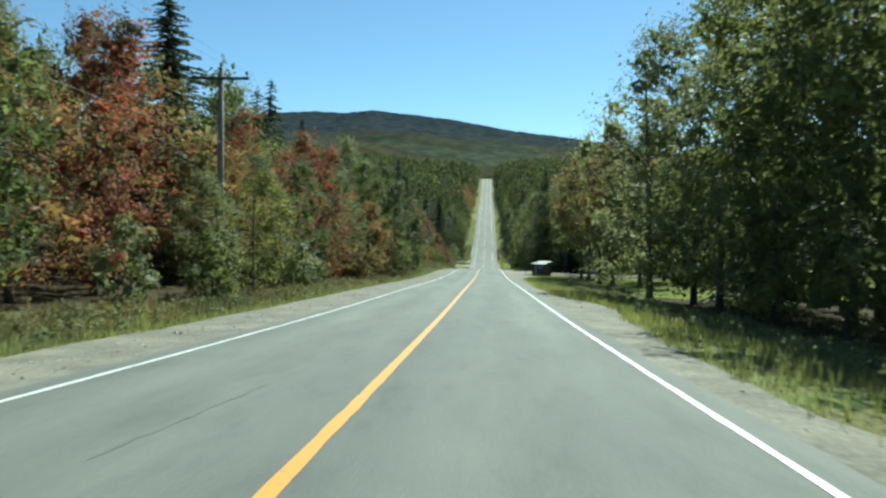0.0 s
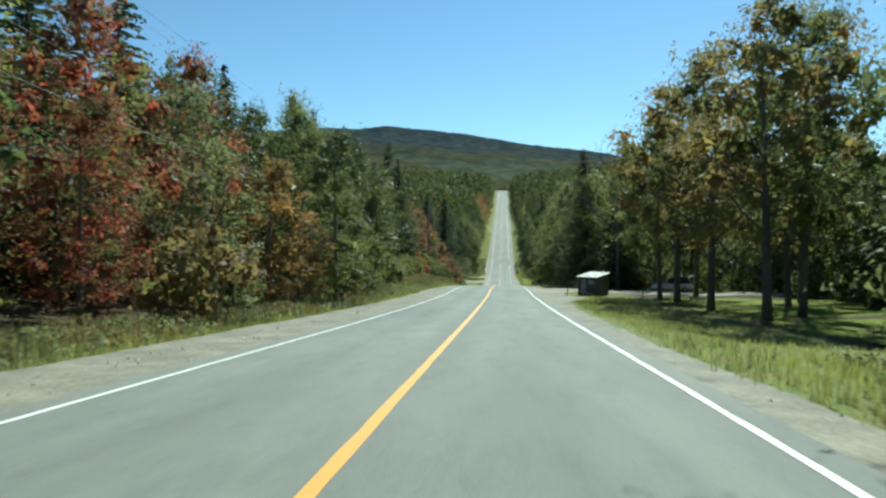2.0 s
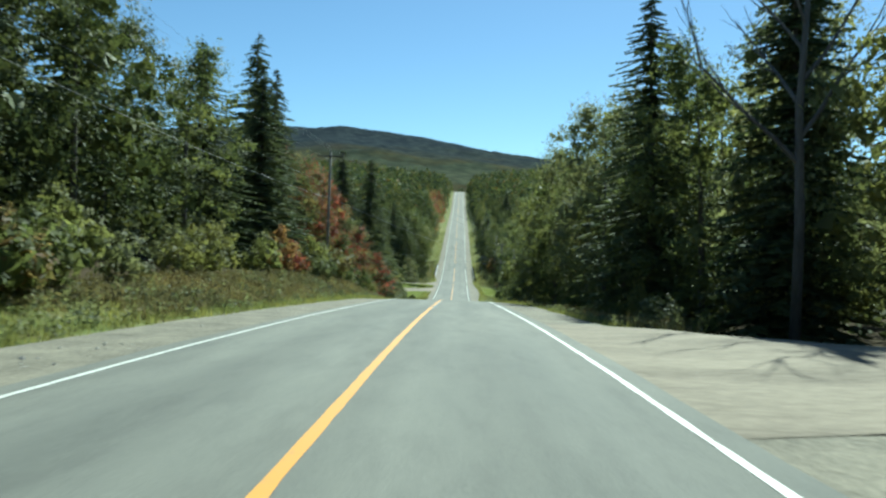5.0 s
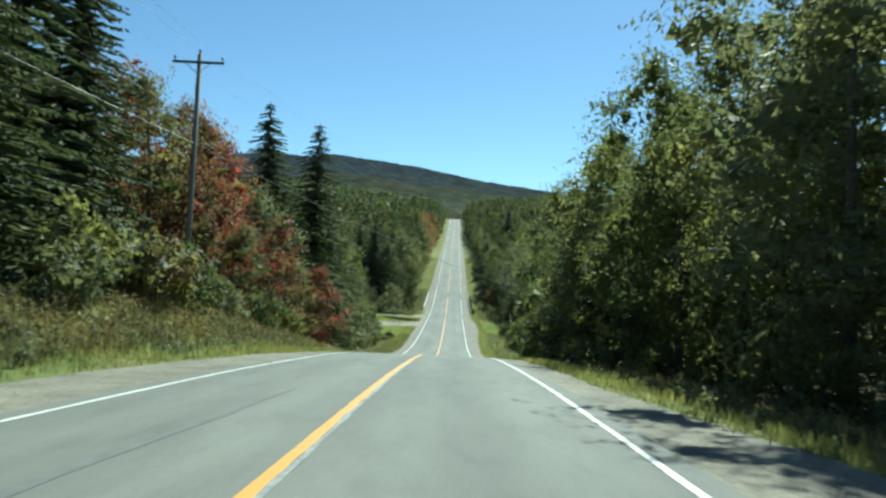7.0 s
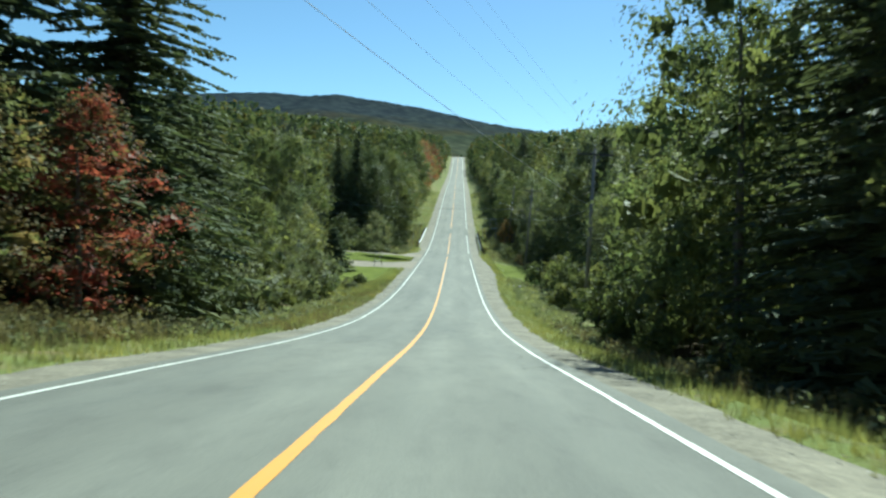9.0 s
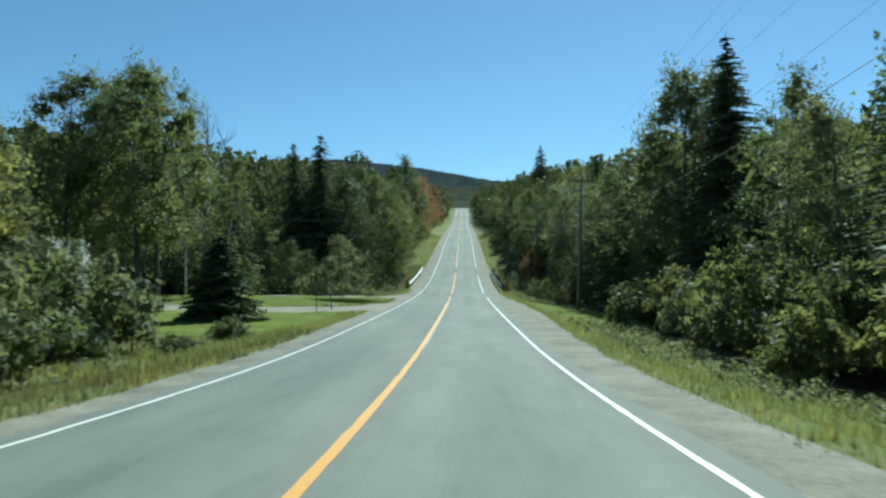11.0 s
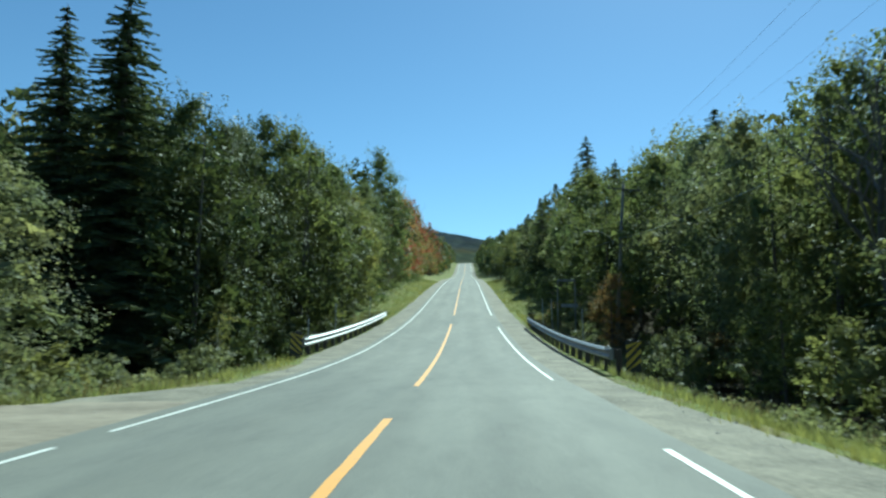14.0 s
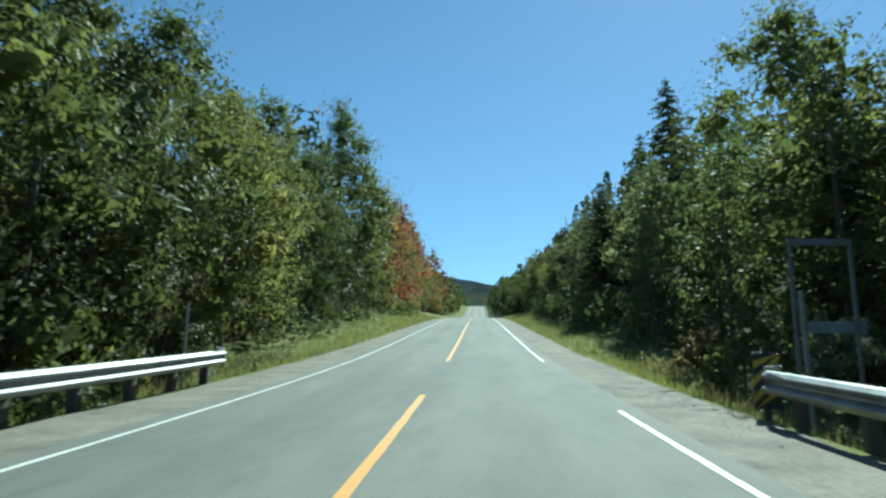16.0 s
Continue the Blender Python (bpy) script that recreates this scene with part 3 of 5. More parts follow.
def bough_leaves(rng, centre, r, out, per, size, inner, dense=0.42, flat=0.78):
    """One bough: larger leaves in its shaded inside, and sprigs of small leaves standing out of it."""
    centre, squash = np.asarray(centre, float), np.array((1.0, 1.0, flat))
    heart = HEART * squash * r * dense
    heart = heart + rng.normal(size=heart.shape) * 0.10 * r
    d = rng.normal(size=(inner, 3))
    d /= np.linalg.norm(d, axis=1)[:, None] + 1e-9
    c = centre + d * (r * rng.uniform(0.42, 0.92, inner))[:, None] * squash
    V = [(heart + centre).reshape(-1, 3), leaf_blades(rng, c, d + rng.normal(size=(inner, 3)) * 0.5, min(0.3 * r, size * 1.65))]
    twigs = max(3, per // 8)
    d = rng.normal(size=(twigs, 3)) + 0.45 * np.asarray(out) + np.array((0, 0, 0.30))
    d /= np.linalg.norm(d, axis=1)[:, None]
    reach = rng.uniform(0.8, 1.38, twigs)
    pick_ = rng.integers(0, twigs, per)
    along = 0.5 + (reach[pick_] - 0.5) * rng.uniform(0.05, 1.0, per) ** 0.7
    c = centre + (d[pick_] * along[:, None] + rng.normal(size=(per, 3)) * 0.10) * r * squash
    off = (c - centre) / r
    face = off + d[pick_] * 0.3 + rng.normal(size=(per, 3)) * 0.24 + np.array((0, 0, 0.32))
    V.append(leaf_blades(rng, c, face, size))
    return np.concatenate(V)


def leafy_meshes(seed, height, width, base, boughs, per, size, trunk, limbs=False, inner=36, dense=0.33, thick=0.19, peak=0.42, shoots=6):
    """Trunk, limbs where they show, and a crown of uneven boughs with gaps between them."""
    rng = np.random.default_rng(seed)
    V, arms = [], []
    bend = rng.normal(size=2) * 0.02 * height
    lop = rng.normal(size=2) * 0.07 * width
    for i in range(boughs):
        s = min(1.0, max(0.0, (i + rng.uniform(0.1, 0.9)) / boughs)) ** 0.92
        env = math.sin(math.pi * (0.5 * s / peak if s < peak else 0.5 + 0.46 * ((s - peak) / (1 - peak)) ** 1.25))
        env = 0.66 + 0.34 * env if s < peak else 0.12 + 0.88 * env
        r = width * thick * (0.62 + 0.38 * env) * rng.uniform(0.68, 1.25)
        a = i * 2.39996 + rng.uniform(-0.7, 0.7)
        q = max(0.0, width * 0.5 * env - r * 0.75) * rng.uniform(0.62, 1.12) * (0.25 if i % 6 == 5 else 1.0)
        top = base + r * 0.6 + (height - base - r * 1.25) * s
        p = np.array((math.cos(a) * q + lop[0] * s, math.sin(a) * q + lop[1] * s, top))
        out = np.array((math.cos(a), math.sin(a), 0.2)) * min(1.0, 2.2 * q / width)
        V.append(bough_leaves(rng, p, r, out, per, size, inner, dense))
        if limbs and i % 4 == 0 and s < 0.8:
            k = max(0.12, (top - 0.16 * height) / (0.9 * height))
            root = Vector((bend[0] * k * k, bend[1] * k * k, k * height * 0.9))
            mid = root.lerp(Vector(p), 0.5) + Vector((0, 0, -0.012 * height))
            arms.append(tube(bmesh.new(), [root, mid, Vector(p)], [trunk * 0.36, trunk * 0.22, 0.02], 5))
    for _ in range(shoots):         # leading shoots that stand out of the top
        a, q = rng.uniform(0, 6.28), width * rng.uniform(0.02, 0.20)
        foot = np.array((math.cos(a) * q + lop[0], math.sin(a) * q + lop[1], height * rng.uniform(0.86, 0.93)))
        t = rng.uniform(0, 1, 26)
        lean_ = rng.normal(size=3) * 0.16 + np.array((0, 0, 1.0))
        c = foot + lean_ * (t * 0.11 * height)[:, None] + rng.normal(size=(26, 3)) * (0.03 * width * (1.15 - t))[:, None]
        V.append(leaf_blades(rng, c, rng.normal(size=(26, 3)) + np.array((0, 0, 0.5)), size))
    v = np.concatenate(V)
    bm = bmesh.new()
    spine = [(bend[0] * s * s, bend[1] * s * s, s * height * 0.9 - (0.4 if s == 0 else 0)) for s in (0, 0.08, 0.3, 0.55, 0.8, 1.0)]
    tube(bm, spine, [trunk * k for k in (1.35, 1.0, 0.85, 0.6, 0.3, 0.06)], 7)
    return bm, v, np.arange(len(v)).reshape(-1, 3), arms


def build_tree(kind, bark, bm, v, f, arms=()):
    trunk = bpy.data.meshes.new(kind + "_trunk")
    bm.to_mesh(trunk)
    bm.free()
    trunk.polygons.foreach_set("use_smooth", [True] * len(trunk.polygons))
    trunk.materials.append(bark)
    crown = bpy.data.meshes.new(kind + "_crown")
    crown.from_pydata(v.tolist(), [], f.tolist())
    crown.materials.append(LEAF["green"])
    limbs = []
    for a in arms:
        me = bpy.data.meshes.new(kind + "_limb")
        a.to_mesh(me)
        a.free()
        me.materials.append(bark)
        limbs.append(me)
    return trunk, crown, limbs


def spruce_meshes(seed, height, width, whorls, arms, base=0.04, leafs=9, ragged_=0.25, spray=0.42):
    """A spruce: whorls of drooping boughs, each a spray of needle tufts."""
    rng = np.random.default_rng(seed)
    bm = bmesh.new()
    tube(bm, [(0, 0, -0.4), (0, 0, height * 0.5), (0, 0, height)], [height * 0.013, height * 0.008, 0.015], 6)
    verts, faces = [], []
    for w in range(whorls):
        s = (w + rng.uniform(-0.3, 0.3)) / whorls
        z0 = height * (base + (1 - base) * s)
        reach = width * 0.5 * (1 - s) ** 0.72 * rng.uniform(1 - ragged_, 1.1) + 0.04
        for a in np.linspace(0, 2 * math.pi, arms, endpoint=False) + rng.uniform(0, 6):
            r = reach * rng.uniform(0.74, 1.15)
            z = min(height * 0.985, z0 + rng.uniform(-1.1, 1.1) * height / whorls)
            drop = r * rng.uniform(0.22, 0.5)
            ca, sa = math.cos(a), math.sin(a)
            for k in range(leafs):
                q = (k + 0.6) / leafs
                p = np.array([ca * r * q, sa * r * q, z - drop * q ** 1.3 + 0.10 * r * q * q])
                side = np.array([-sa, ca, 0]) * rng.choice((-1, 1)) + np.array([ca, sa, -0.35]) * rng.uniform(0.1, 0.8)
                l_ = (spray * r * (1 - 0.5 * q) + 0.06 + 0.12 * (1 - s)) * rng.uniform(0.7, 1.2)
                tip = p + side / np.linalg.norm(side) * l_
                tip[2] -= 0.18 * l_
                wv = np.array([ca, sa, rng.uniform(-0.5, 0.5)]) * (0.13 * l_ + 0.03)
                i = len(verts)
                verts += [p - wv, tip, p + wv, p + np.array([0, 0, -0.24 * l_ - 0.05])]
                faces += [(i, i + 1, i + 2), (i, i + 3, i + 1)]
    return bm, np.array(verts), np.array(faces, dtype=object)


KINDS = {}


def make_kind(name, bark, meshes):
    KINDS[name] = build_tree(name, bark, *meshes)


# full-grown broadleaved trees in two degrees of fineness; unit height 15 m
for i, (w, base, peak) in enumerate(((9.2, 0.1, 0.36), (7.8, 0.2, 0.42), (10.2, 0.1, 0.32), (8.6, 0.2, 0.46))):
    make_kind(f"broad_fine_{i}", BARK, leafy_meshes(20 + i, 15, w, base, 44, 156, 0.147, 0.17, peak=peak, inner=36, dense=0.28))
    make_kind(f"broad_mid_{i}", BARK, leafy_meshes(40 + i, 15, w, base, 30, 60, 0.25, 0.17, peak=peak, inner=20, dense=0.22))
# maples with bare lower trunks
for i in range(2):
    make_kind(f"maple_{i}", BARK, leafy_meshes(80 + i, 14, 9.0, 3.0, 46, 150, 0.15, 0.19, limbs=True, inner=16, dense=0.30, thick=0.175, peak=0.45))
# slender birch and poplar
for i in range(2):
    make_kind(f"birch_{i}", BIRCH, leafy_meshes(90 + i, 12, 4.6, 2.4, 26, 130, 0.14, 0.11, limbs=True, inner=10, dense=0.3, thick=0.22))
for i in range(3):
    make_kind(f"spruce_fine_{i}", BARK, spruce_meshes(100 + i, 18, 7.4 + 0.6 * i, 46, 11, 0.03, (14, 14, 23)[i], 0.2, (0.20, 0.20, 0.115)[i]))
    make_kind(f"spruce_mid_{i}", BARK, spruce_meshes(110 + i, 18, 7.0 + 0.6 * i, 34, 9, 0.05, 6))
make_kind("spruce_bush", BARK, spruce_meshes(120, 5, 4.2, 26, 13, 0.02, 8))
# shrubs
for i, (h, w) in enumerate(((2.4, 3.2), (3.2, 3.0), (1.6, 2.4))):
    make_kind(f"shrub_{i}", BARK, leafy_meshes(130 + i, h, w, 0.05, 11, 62, 0.125, 0.035, inner=16, dense=0.45, thick=0.22, shoots=3))

TREE_COUNT = 0


def tree(kind, x, y, height, leaf="green", group="", label="", sink=0.0):
    """Stand a tree at its place on the land."""
    global TREE_COUNT
    TREE_COUNT += 1
    rng = random.Random(TREE_COUNT * 7919)
    trunk, crown, limbs = KINDS[kind]
    unit = {"br": 15, "ma": 14, "bi": 12, "sp": 18, "sh": 2.4}[kind[:2]]
    if kind == "spruce_bush":
        unit = 5
    if kind.startswith("shrub"):
        unit = (2.4, 3.2, 1.6)[int(kind[-1])]
    k = height / unit
    wide = k ** 0.75 * rng.uniform(0.88, 1.12) if not kind.startswith("spruce") else k ** 0.6 * rng.uniform(1.1, 1.35)
    if kind.startswith("spruce"):
        name, words, cat = "spruce", "dark green conical spruce", "spruce"
    elif kind.startswith("shrub"):
        name, words, cat = "shrub", f"{LEAF_WORDS.get(leaf, leaf)} leafy roadside shrub", "shrub"
    elif kind.startswith("birch"):
        name, words, cat = "birch", f"slender {LEAF_WORDS.get(leaf, leaf)} tree with pale bark", "tree"
    elif kind.startswith("maple"):
        name, words, cat = "maple", f"{LEAF_WORDS.get(leaf, leaf)} broadleaved tree with a bare lower trunk", "tree"
    else:
        name, words, cat = "broadleaved_tree", f"{LEAF_WORDS.get(leaf, leaf)} broadleaved tree at the forest edge", "tree"
    base = thing(name, Matrix.LocRotScale((x, y, ground_z(x, y) - sink), Euler((rng.uniform(-0.03, 0.03), rng.uniform(-0.03, 0.03), rng.uniform(0, 6.28))), (wide, wide, k)), label or words, cat, group or {"spruce": "spruces", "shrub": "roadside shrubs"}.get(name, "roadside trees"))
    for pname, me in [("trunk", trunk), ("crown", crown)] + [("limb", l) for l in limbs]:
        ob = new(pname, me)
        ob.parent = base
        if pname == "crown":
            ob.material_slots[0].link = 'OBJECT'
            ob.material_slots[0].material = LEAF["needle" if name == "spruce" else leaf]
    return base


def pick(rng, mix):
    r, total = rng.random() * sum(mix.values()), 0
    for k, v in mix.items():
        total += v
        if r <= total:
            return k
    return k


BACK = {-1: [], 1: []}        # trees of the rows behind, joined later
CLEAR = []          # discs kept free for single trees and things


def forest(seed, side, y0, y1, edge, heights, mix, rows=4, gap=5.2, fine=True, front=0.75, close=1):
    """Rows of trees along the road, low at the edge and taller behind."""
    rng = random.Random(seed)
    for row in range(rows):
        y = y0 + rng.uniform(0, gap)
        while y < y1:
            e = edge if not callable(edge) else edge(y)
            x = side * (e + row * 4.4 + rng.uniform(-0.9, 1.3) + (row > 1) * 1.5 * row)
            if all((x - cx) ** 2 + (y - cy) ** 2 > r * r for cx, cy, r in CLEAR):
                h = rng.uniform(*heights) * (front if row == 0 else 1.0 if row == 1 else 1.08)
                sp = pick(rng, mix)
                level = "fine" if row < close and fine else "mid"
                if row >= 2 or (row == 1 and not fine):
                    BACK[side].append((x, y, h, sp == "spruce"))
                elif sp == "spruce":
                    tree(f"spruce_{'fine' if level == 'fine' else 'mid'}_{rng.randrange(3)}", x, y, h * rng.uniform(0.95, 1.25))
                else:
                    tree(f"broad_{level}_{rng.randrange(4)}", x, y, h, sp)
            y += gap * rng.uniform(0.75, 1.3) * (1.0 if row < 2 else 1.25)


def shrubs(seed, side, y0, y1, near, far, n, mix, low=1.2, high=3.0):
    rng = random.Random(seed)
    for _ in range(n):
        x, y = side * rng.uniform(near, far), rng.uniform(y0, y1)
        if all((x - cx) ** 2 + (y - cy) ** 2 > r * r for cx, cy, r in CLEAR):
            tree(f"shrub_{rng.randrange(3)}", x, y, rng.uniform(low, high), pick(rng, mix))


THICKET = []


def thicket(seed, side, y0, y1, near, far, n, low, high):
    """Bushes far off, joined into one object later."""
    rng = random.Random(seed)
    THICKET.extend((side * rng.uniform(near, far), rng.uniform(y0, y1), rng.uniform(low, high), 2.8, False, 170, 0.26) for _ in range(n))


CLEAR += [(-26, 262, 4.5), (-29, 267, 4.5), (-22.5, 256, 4.5), (-33, 274, 4), (-36, 280, 4), (13.5, 322, 3.5), (-10.4, 41, 1.8), (-12.5, 106, 2.2), (-11.9, 171.6, 2.2), (11.2, 279, 2.5), (12, 328, 2.5), (10.7, 227, 2.0), (-12.5, 256, 5.5), (-13.4, 304, 4.6), (-9.3, 98, 3.6), (-10.6, 250, 5), (7.7, 102, 5), (9, 112, 7), (15, 114, 7), (19, 117, 6.5)]
AUTUMN = {"green": 4.2, "lime": 1.6, "orange": 0.8, "red": 0.6, "rust": 1.2, "grey": 1.2, "spruce": 0.2}
MIXED = {"green": 5, "lime": 1.6, "grey": 1.2, "spruce": 1.6, "rust": 0.4}
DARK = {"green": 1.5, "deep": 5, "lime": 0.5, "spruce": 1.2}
RIGHT = {"green": 5, "lime": 1.4, "grey": 1.8, "spruce": 1.6}

# single trees that stand out
for kind, x, y, top, leaf in (
        ("spruce_fine_0", -17.5, 52, 17.5, ""), ("spruce_mid_1", -22, 88, 20, ""), ("spruce_mid_2", -18.5, 167, 22, ""), ("broad_fine_1", -16.5, 146, 14.5, "green"),
        ("spruce_fine_1", -15.0, 158.5, 16.8, ""), ("spruce_fine_2", -17.5, 152, 16, ""), ("spruce_fine_0", -17.2, 170.5, 20.0, ""), ("spruce_fine_1", -14.0, 196, 20.5, ""), ("spruce_fine_2", -11.7, 201.5, 21, ""), ("broad_fine_0", -9.6, 195.0, 7.0, "red"), ("broad_fine_2", -10.4, 202, 6.8, "deep"), ("broad_fine_1", -12.6, 191.5, 12, "grey"), ("broad_fine_3", -10.2, 207, 6, "deep"),
        ("broad_fine_0", -15.8, 176.5, 13.8, "rust"), ("broad_fine_2", -14.2, 181, 13.5, "red"), ("broad_fine_1", -11.6, 186.5, 8.5, "red"), ("broad_fine_3", -10.6, 191, 6.5, "rust"), ("broad_fine_1", -12.4, 181, 6.5, "green"),
        ("spruce_fine_1", -18.6, 313.5, 22.6, ""), ("spruce_fine_0", -21.4, 313, 21.4, ""), ("spruce_bush", -12.5, 256, 5.0, ""),
        ("maple_1", -17.9, 260.3, 15.5, "grey"), ("maple_0", -21.2, 262.5, 15.8, "green"), ("maple_1", -23.0, 258.5, 15.2, "green"), ("shrub_1", -11.0, 148.7, 3.4, "orange"), ("shrub_0", -10.5, 151.2, 2.5, "red"), ("shrub_0", -10.8, 143.0, 2.6, "lime"), ("broad_fine_1", -13.8, 242, 4.0, "grey"), ("maple_0", -17.2, 256, 15, "green"), ("birch_0", -22.2, 284.6, 13.8, "green"), ("birch_1", -25.0, 283.6, 11, "green"), ("broad_mid_1", -26.6, 285.6, 9.5, "deep"), ("broad_mid_2", -29.5, 284.6, 10, "deep"),
        ("broad_fine_2", -12.4, 382, 20.5, "green"), ("broad_mid_3", -10.7, 402, 16, "orange"), ("broad_mid_0", -10.9, 412, 15.5, "red"), ("broad_mid_2", -11.2, 422, 16, "red"), ("broad_fine_3", -12, 432, 17, "orange"), ("broad_mid_1", -11.5, 447, 17, "red"), ("broad_mid_0", -12, 470, 17, "orange"), ("broad_mid_2", -11, 500, 16, "red"),
        ("spruce_fine_2", 11.9, 140, 18.6, ""), ("spruce_fine_1", 16, 150, 15, ""), ("spruce_fine_0", 18.3, 262, 18.6, ""), ("spruce_fine_1", 19.2, 264.5, 18.2, ""), ("broad_fine_2", 18.8, 272, 19.7, "grey"), ("broad_fine_1", 17.8, 270, 19.7, "grey"), ("broad_fine_3", 24.5, 264, 14, "grey"), ("broad_fine_0", 17.5, 274, 15, "green"), ("broad_fine_2", 16.5, 250, 13.0, "green"),
        ("spruce_mid_2", 19.3, 380, 21.5, ""), ("spruce_mid_1", 19, 395, 19, ""), ("spruce_fine_1", 24.5, 340.9, 18.9, ""), ("spruce_mid_0", 16, 345, 15, ""), ("broad_fine_2", 12.2, 300, 5, "green"),
        ("maple_0", 13.0, 79, 15, "rust"), ("maple_1", 16.5, 84, 16, "green"), ("maple_0", 13.4, 89.5, 15.5, "rust"), ("maple_1", 13.3, 97.5, 15.6, "rust"), ("maple_0", 13.0, 101.8, 13, "green"), ("maple_1", 17, 107, 15.5, "rust"),
        ("maple_1", 19.5, 94, 15, "green"), ("maple_0", 23, 101, 15, "rust"), ("shrub_1", -11.8, 99, 3.0, "lime"), ("shrub_0", -8.9, 98.6, 2.2, "green"), ("shrub_0", -10.6, 103, 2.6, "lime"), ("shrub_2", -9.0, 93.5, 2, "rust"), ("shrub_1", -13.5, 103, 3.2, "green"), ("broad_fine_2", 15.2, 132, 16.5, "grey"), ("broad_fine_1", 13.0, 135, 14.5, "green"), ("shrub_1", 15.6, 326.5, 3.4, "lime"), ("birch_1", -12.0, 312.5, 4.6, "lime"), ("broad_fine_1", -9.6, 38.6, 5.4, "grey"), ("broad_fine_3", -9.8, 43.6, 6.0, "lime"), ("shrub_1", -8.9, 36.2, 2.8, "green"), ("broad_fine_3", 11.2, 325.2, 5.6, "orange"), ("broad_fine_2", -11.6, 293, 7.0, "grey"), ("broad_mid_1", -19, 64, 15.5, "green"), ("broad_fine_2", -20.5, 70, 16, "green"), ("spruce_mid_1", -19.5, 76, 16.5, ""), ("broad_mid_3", -18.5, 82, 12.5, "lime"), ("spruce_fine_0", 15.0, 130.2, 19, ""), ("broad_fine_3", 17.5, 126, 15.5, "green"), ("broad_fine_0", 20.8, 124, 15, "deep"), ("broad_fine_3", 12.6, 172, 17.0, "green"), ("broad_fine_1", 12.4, 163.5, 15.5, "lime"), ("broad_fine_2", -15.0, 57, 11.5, "red"), ("broad_fine_0", -13.8, 62.5, 9.5, "red"), ("broad_fine_1", -13.6, 36.5, 11, "red"), ("broad_fine_3", -15.8, 41.5, 12, "red"), ("broad_fine_0", -13.2, 31, 9.5, "orange"), ("broad_fine_2", -13.2, 49, 8.5, "orange"), ("broad_fine_2", -14.2, 71, 12.5, "red"), ("broad_fine_0", -14.5, 79.5, 12.5, "red"), ("broad_fine_3", -9.8, 83.5, 4.8, "orange"), ("broad_fine_1", -10.4, 80.3, 7.6, "orange"), ("broad_fine_2", -11.8, 91, 11.0, "green"), ("broad_fine_0", -14.4, 98, 13.4, "green"), ("spruce_fine_0", -24.6, 112.8, 19.3, ""), ("broad_fine_2", -20.2, 117.2, 18.0, "grey"), ("broad_fine_0", -24.5, 118.3, 17.2, "deep"), ("broad_mid_2", -32.8, 116, 19.5, "green"), ("broad_fine_3", -14.9, 113.7, 13.0, "green"), ("broad_fine_1", -11.2, 65.5, 6.8, "red"), ("shrub_0", -8.6, 291.2, 1.3, "lime"), ("broad_fine_2", -17.4, 183, 14.8, "red"), ("broad_fine_0", -17.2, 188.5, 15, "red"), ("broad_fine_3", -13.6, 185.5, 10.5, "red"), ("broad_fine_1", -9.2, 96, 5.6, "lime"), ("broad_fine_3", -10.0, 100.5, 5.8, "green"), ("broad_fine_0", 11.6, 57, 18, "grey"), ("broad_fine_1", 13.5, 49, 18, "grey"), ("broad_fine_1", -28.4, 273.5, 5.2, "deep")):
    stood = tree(kind, x, y, top, leaf or "green")
    if kind == "birch_0":          # leans over the lawn
        stood.rotation_euler = (0.02, 0.13, 0.4)
    CLEAR.append((x, y, 4.2 if kind.startswith("spruce_fine") else 3.0))

# left of the road
forest(1, -1, 20, 78, 11.6, (10.5, 14), AUTUMN)
forest(2, -1, 78, 104, lambda y: 9.3, (10.5, 13.5), {"green": 4, "grey": 1, "deep": 1.5, "spruce": 0.3}, front=0.8)
forest(3, -1, 108, 146, 17.0, (14.0, 17.0), {"green": 3, "deep": 3, "lime": 0.8, "spruce": 1.2}, rows=3, front=0.9)
forest(4, -1, 170, 205, 15.5, (12, 15), {"green": 3, "spruce": 2, "rust": 1, "lime": 1, "red": 0.6}, rows=3, gap=5.0)
forest(5, -1, 204, 231, 11.0, (9, 12.5), {"green": 3, "grey": 2, "lime": 1.5, "spruce": 0.6}, rows=3)
forest(6, -1, 244, 264, 25, (8, 10), MIXED, rows=3)
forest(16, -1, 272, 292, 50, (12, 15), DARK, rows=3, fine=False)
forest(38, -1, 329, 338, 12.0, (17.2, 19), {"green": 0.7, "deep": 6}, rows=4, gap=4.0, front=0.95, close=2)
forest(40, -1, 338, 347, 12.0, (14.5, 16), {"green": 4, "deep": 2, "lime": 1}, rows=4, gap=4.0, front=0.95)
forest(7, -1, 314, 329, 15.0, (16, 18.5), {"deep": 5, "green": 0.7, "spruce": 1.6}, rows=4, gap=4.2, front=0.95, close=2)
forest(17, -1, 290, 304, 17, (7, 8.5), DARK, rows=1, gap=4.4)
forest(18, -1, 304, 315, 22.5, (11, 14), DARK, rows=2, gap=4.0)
rng_back = random.Random(77)
for _ in range(26):         # the wood behind the lawn
    x, y = rng_back.uniform(-62, -22), rng_back.uniform(289, 304)
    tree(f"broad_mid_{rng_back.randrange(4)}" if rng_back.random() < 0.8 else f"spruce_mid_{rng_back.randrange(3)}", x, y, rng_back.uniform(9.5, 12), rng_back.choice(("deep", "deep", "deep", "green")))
forest(39, -1, 396, 428, 16, (13, 16), {"green": 3, "deep": 2, "red": 0.8}, rows=2, fine=False)
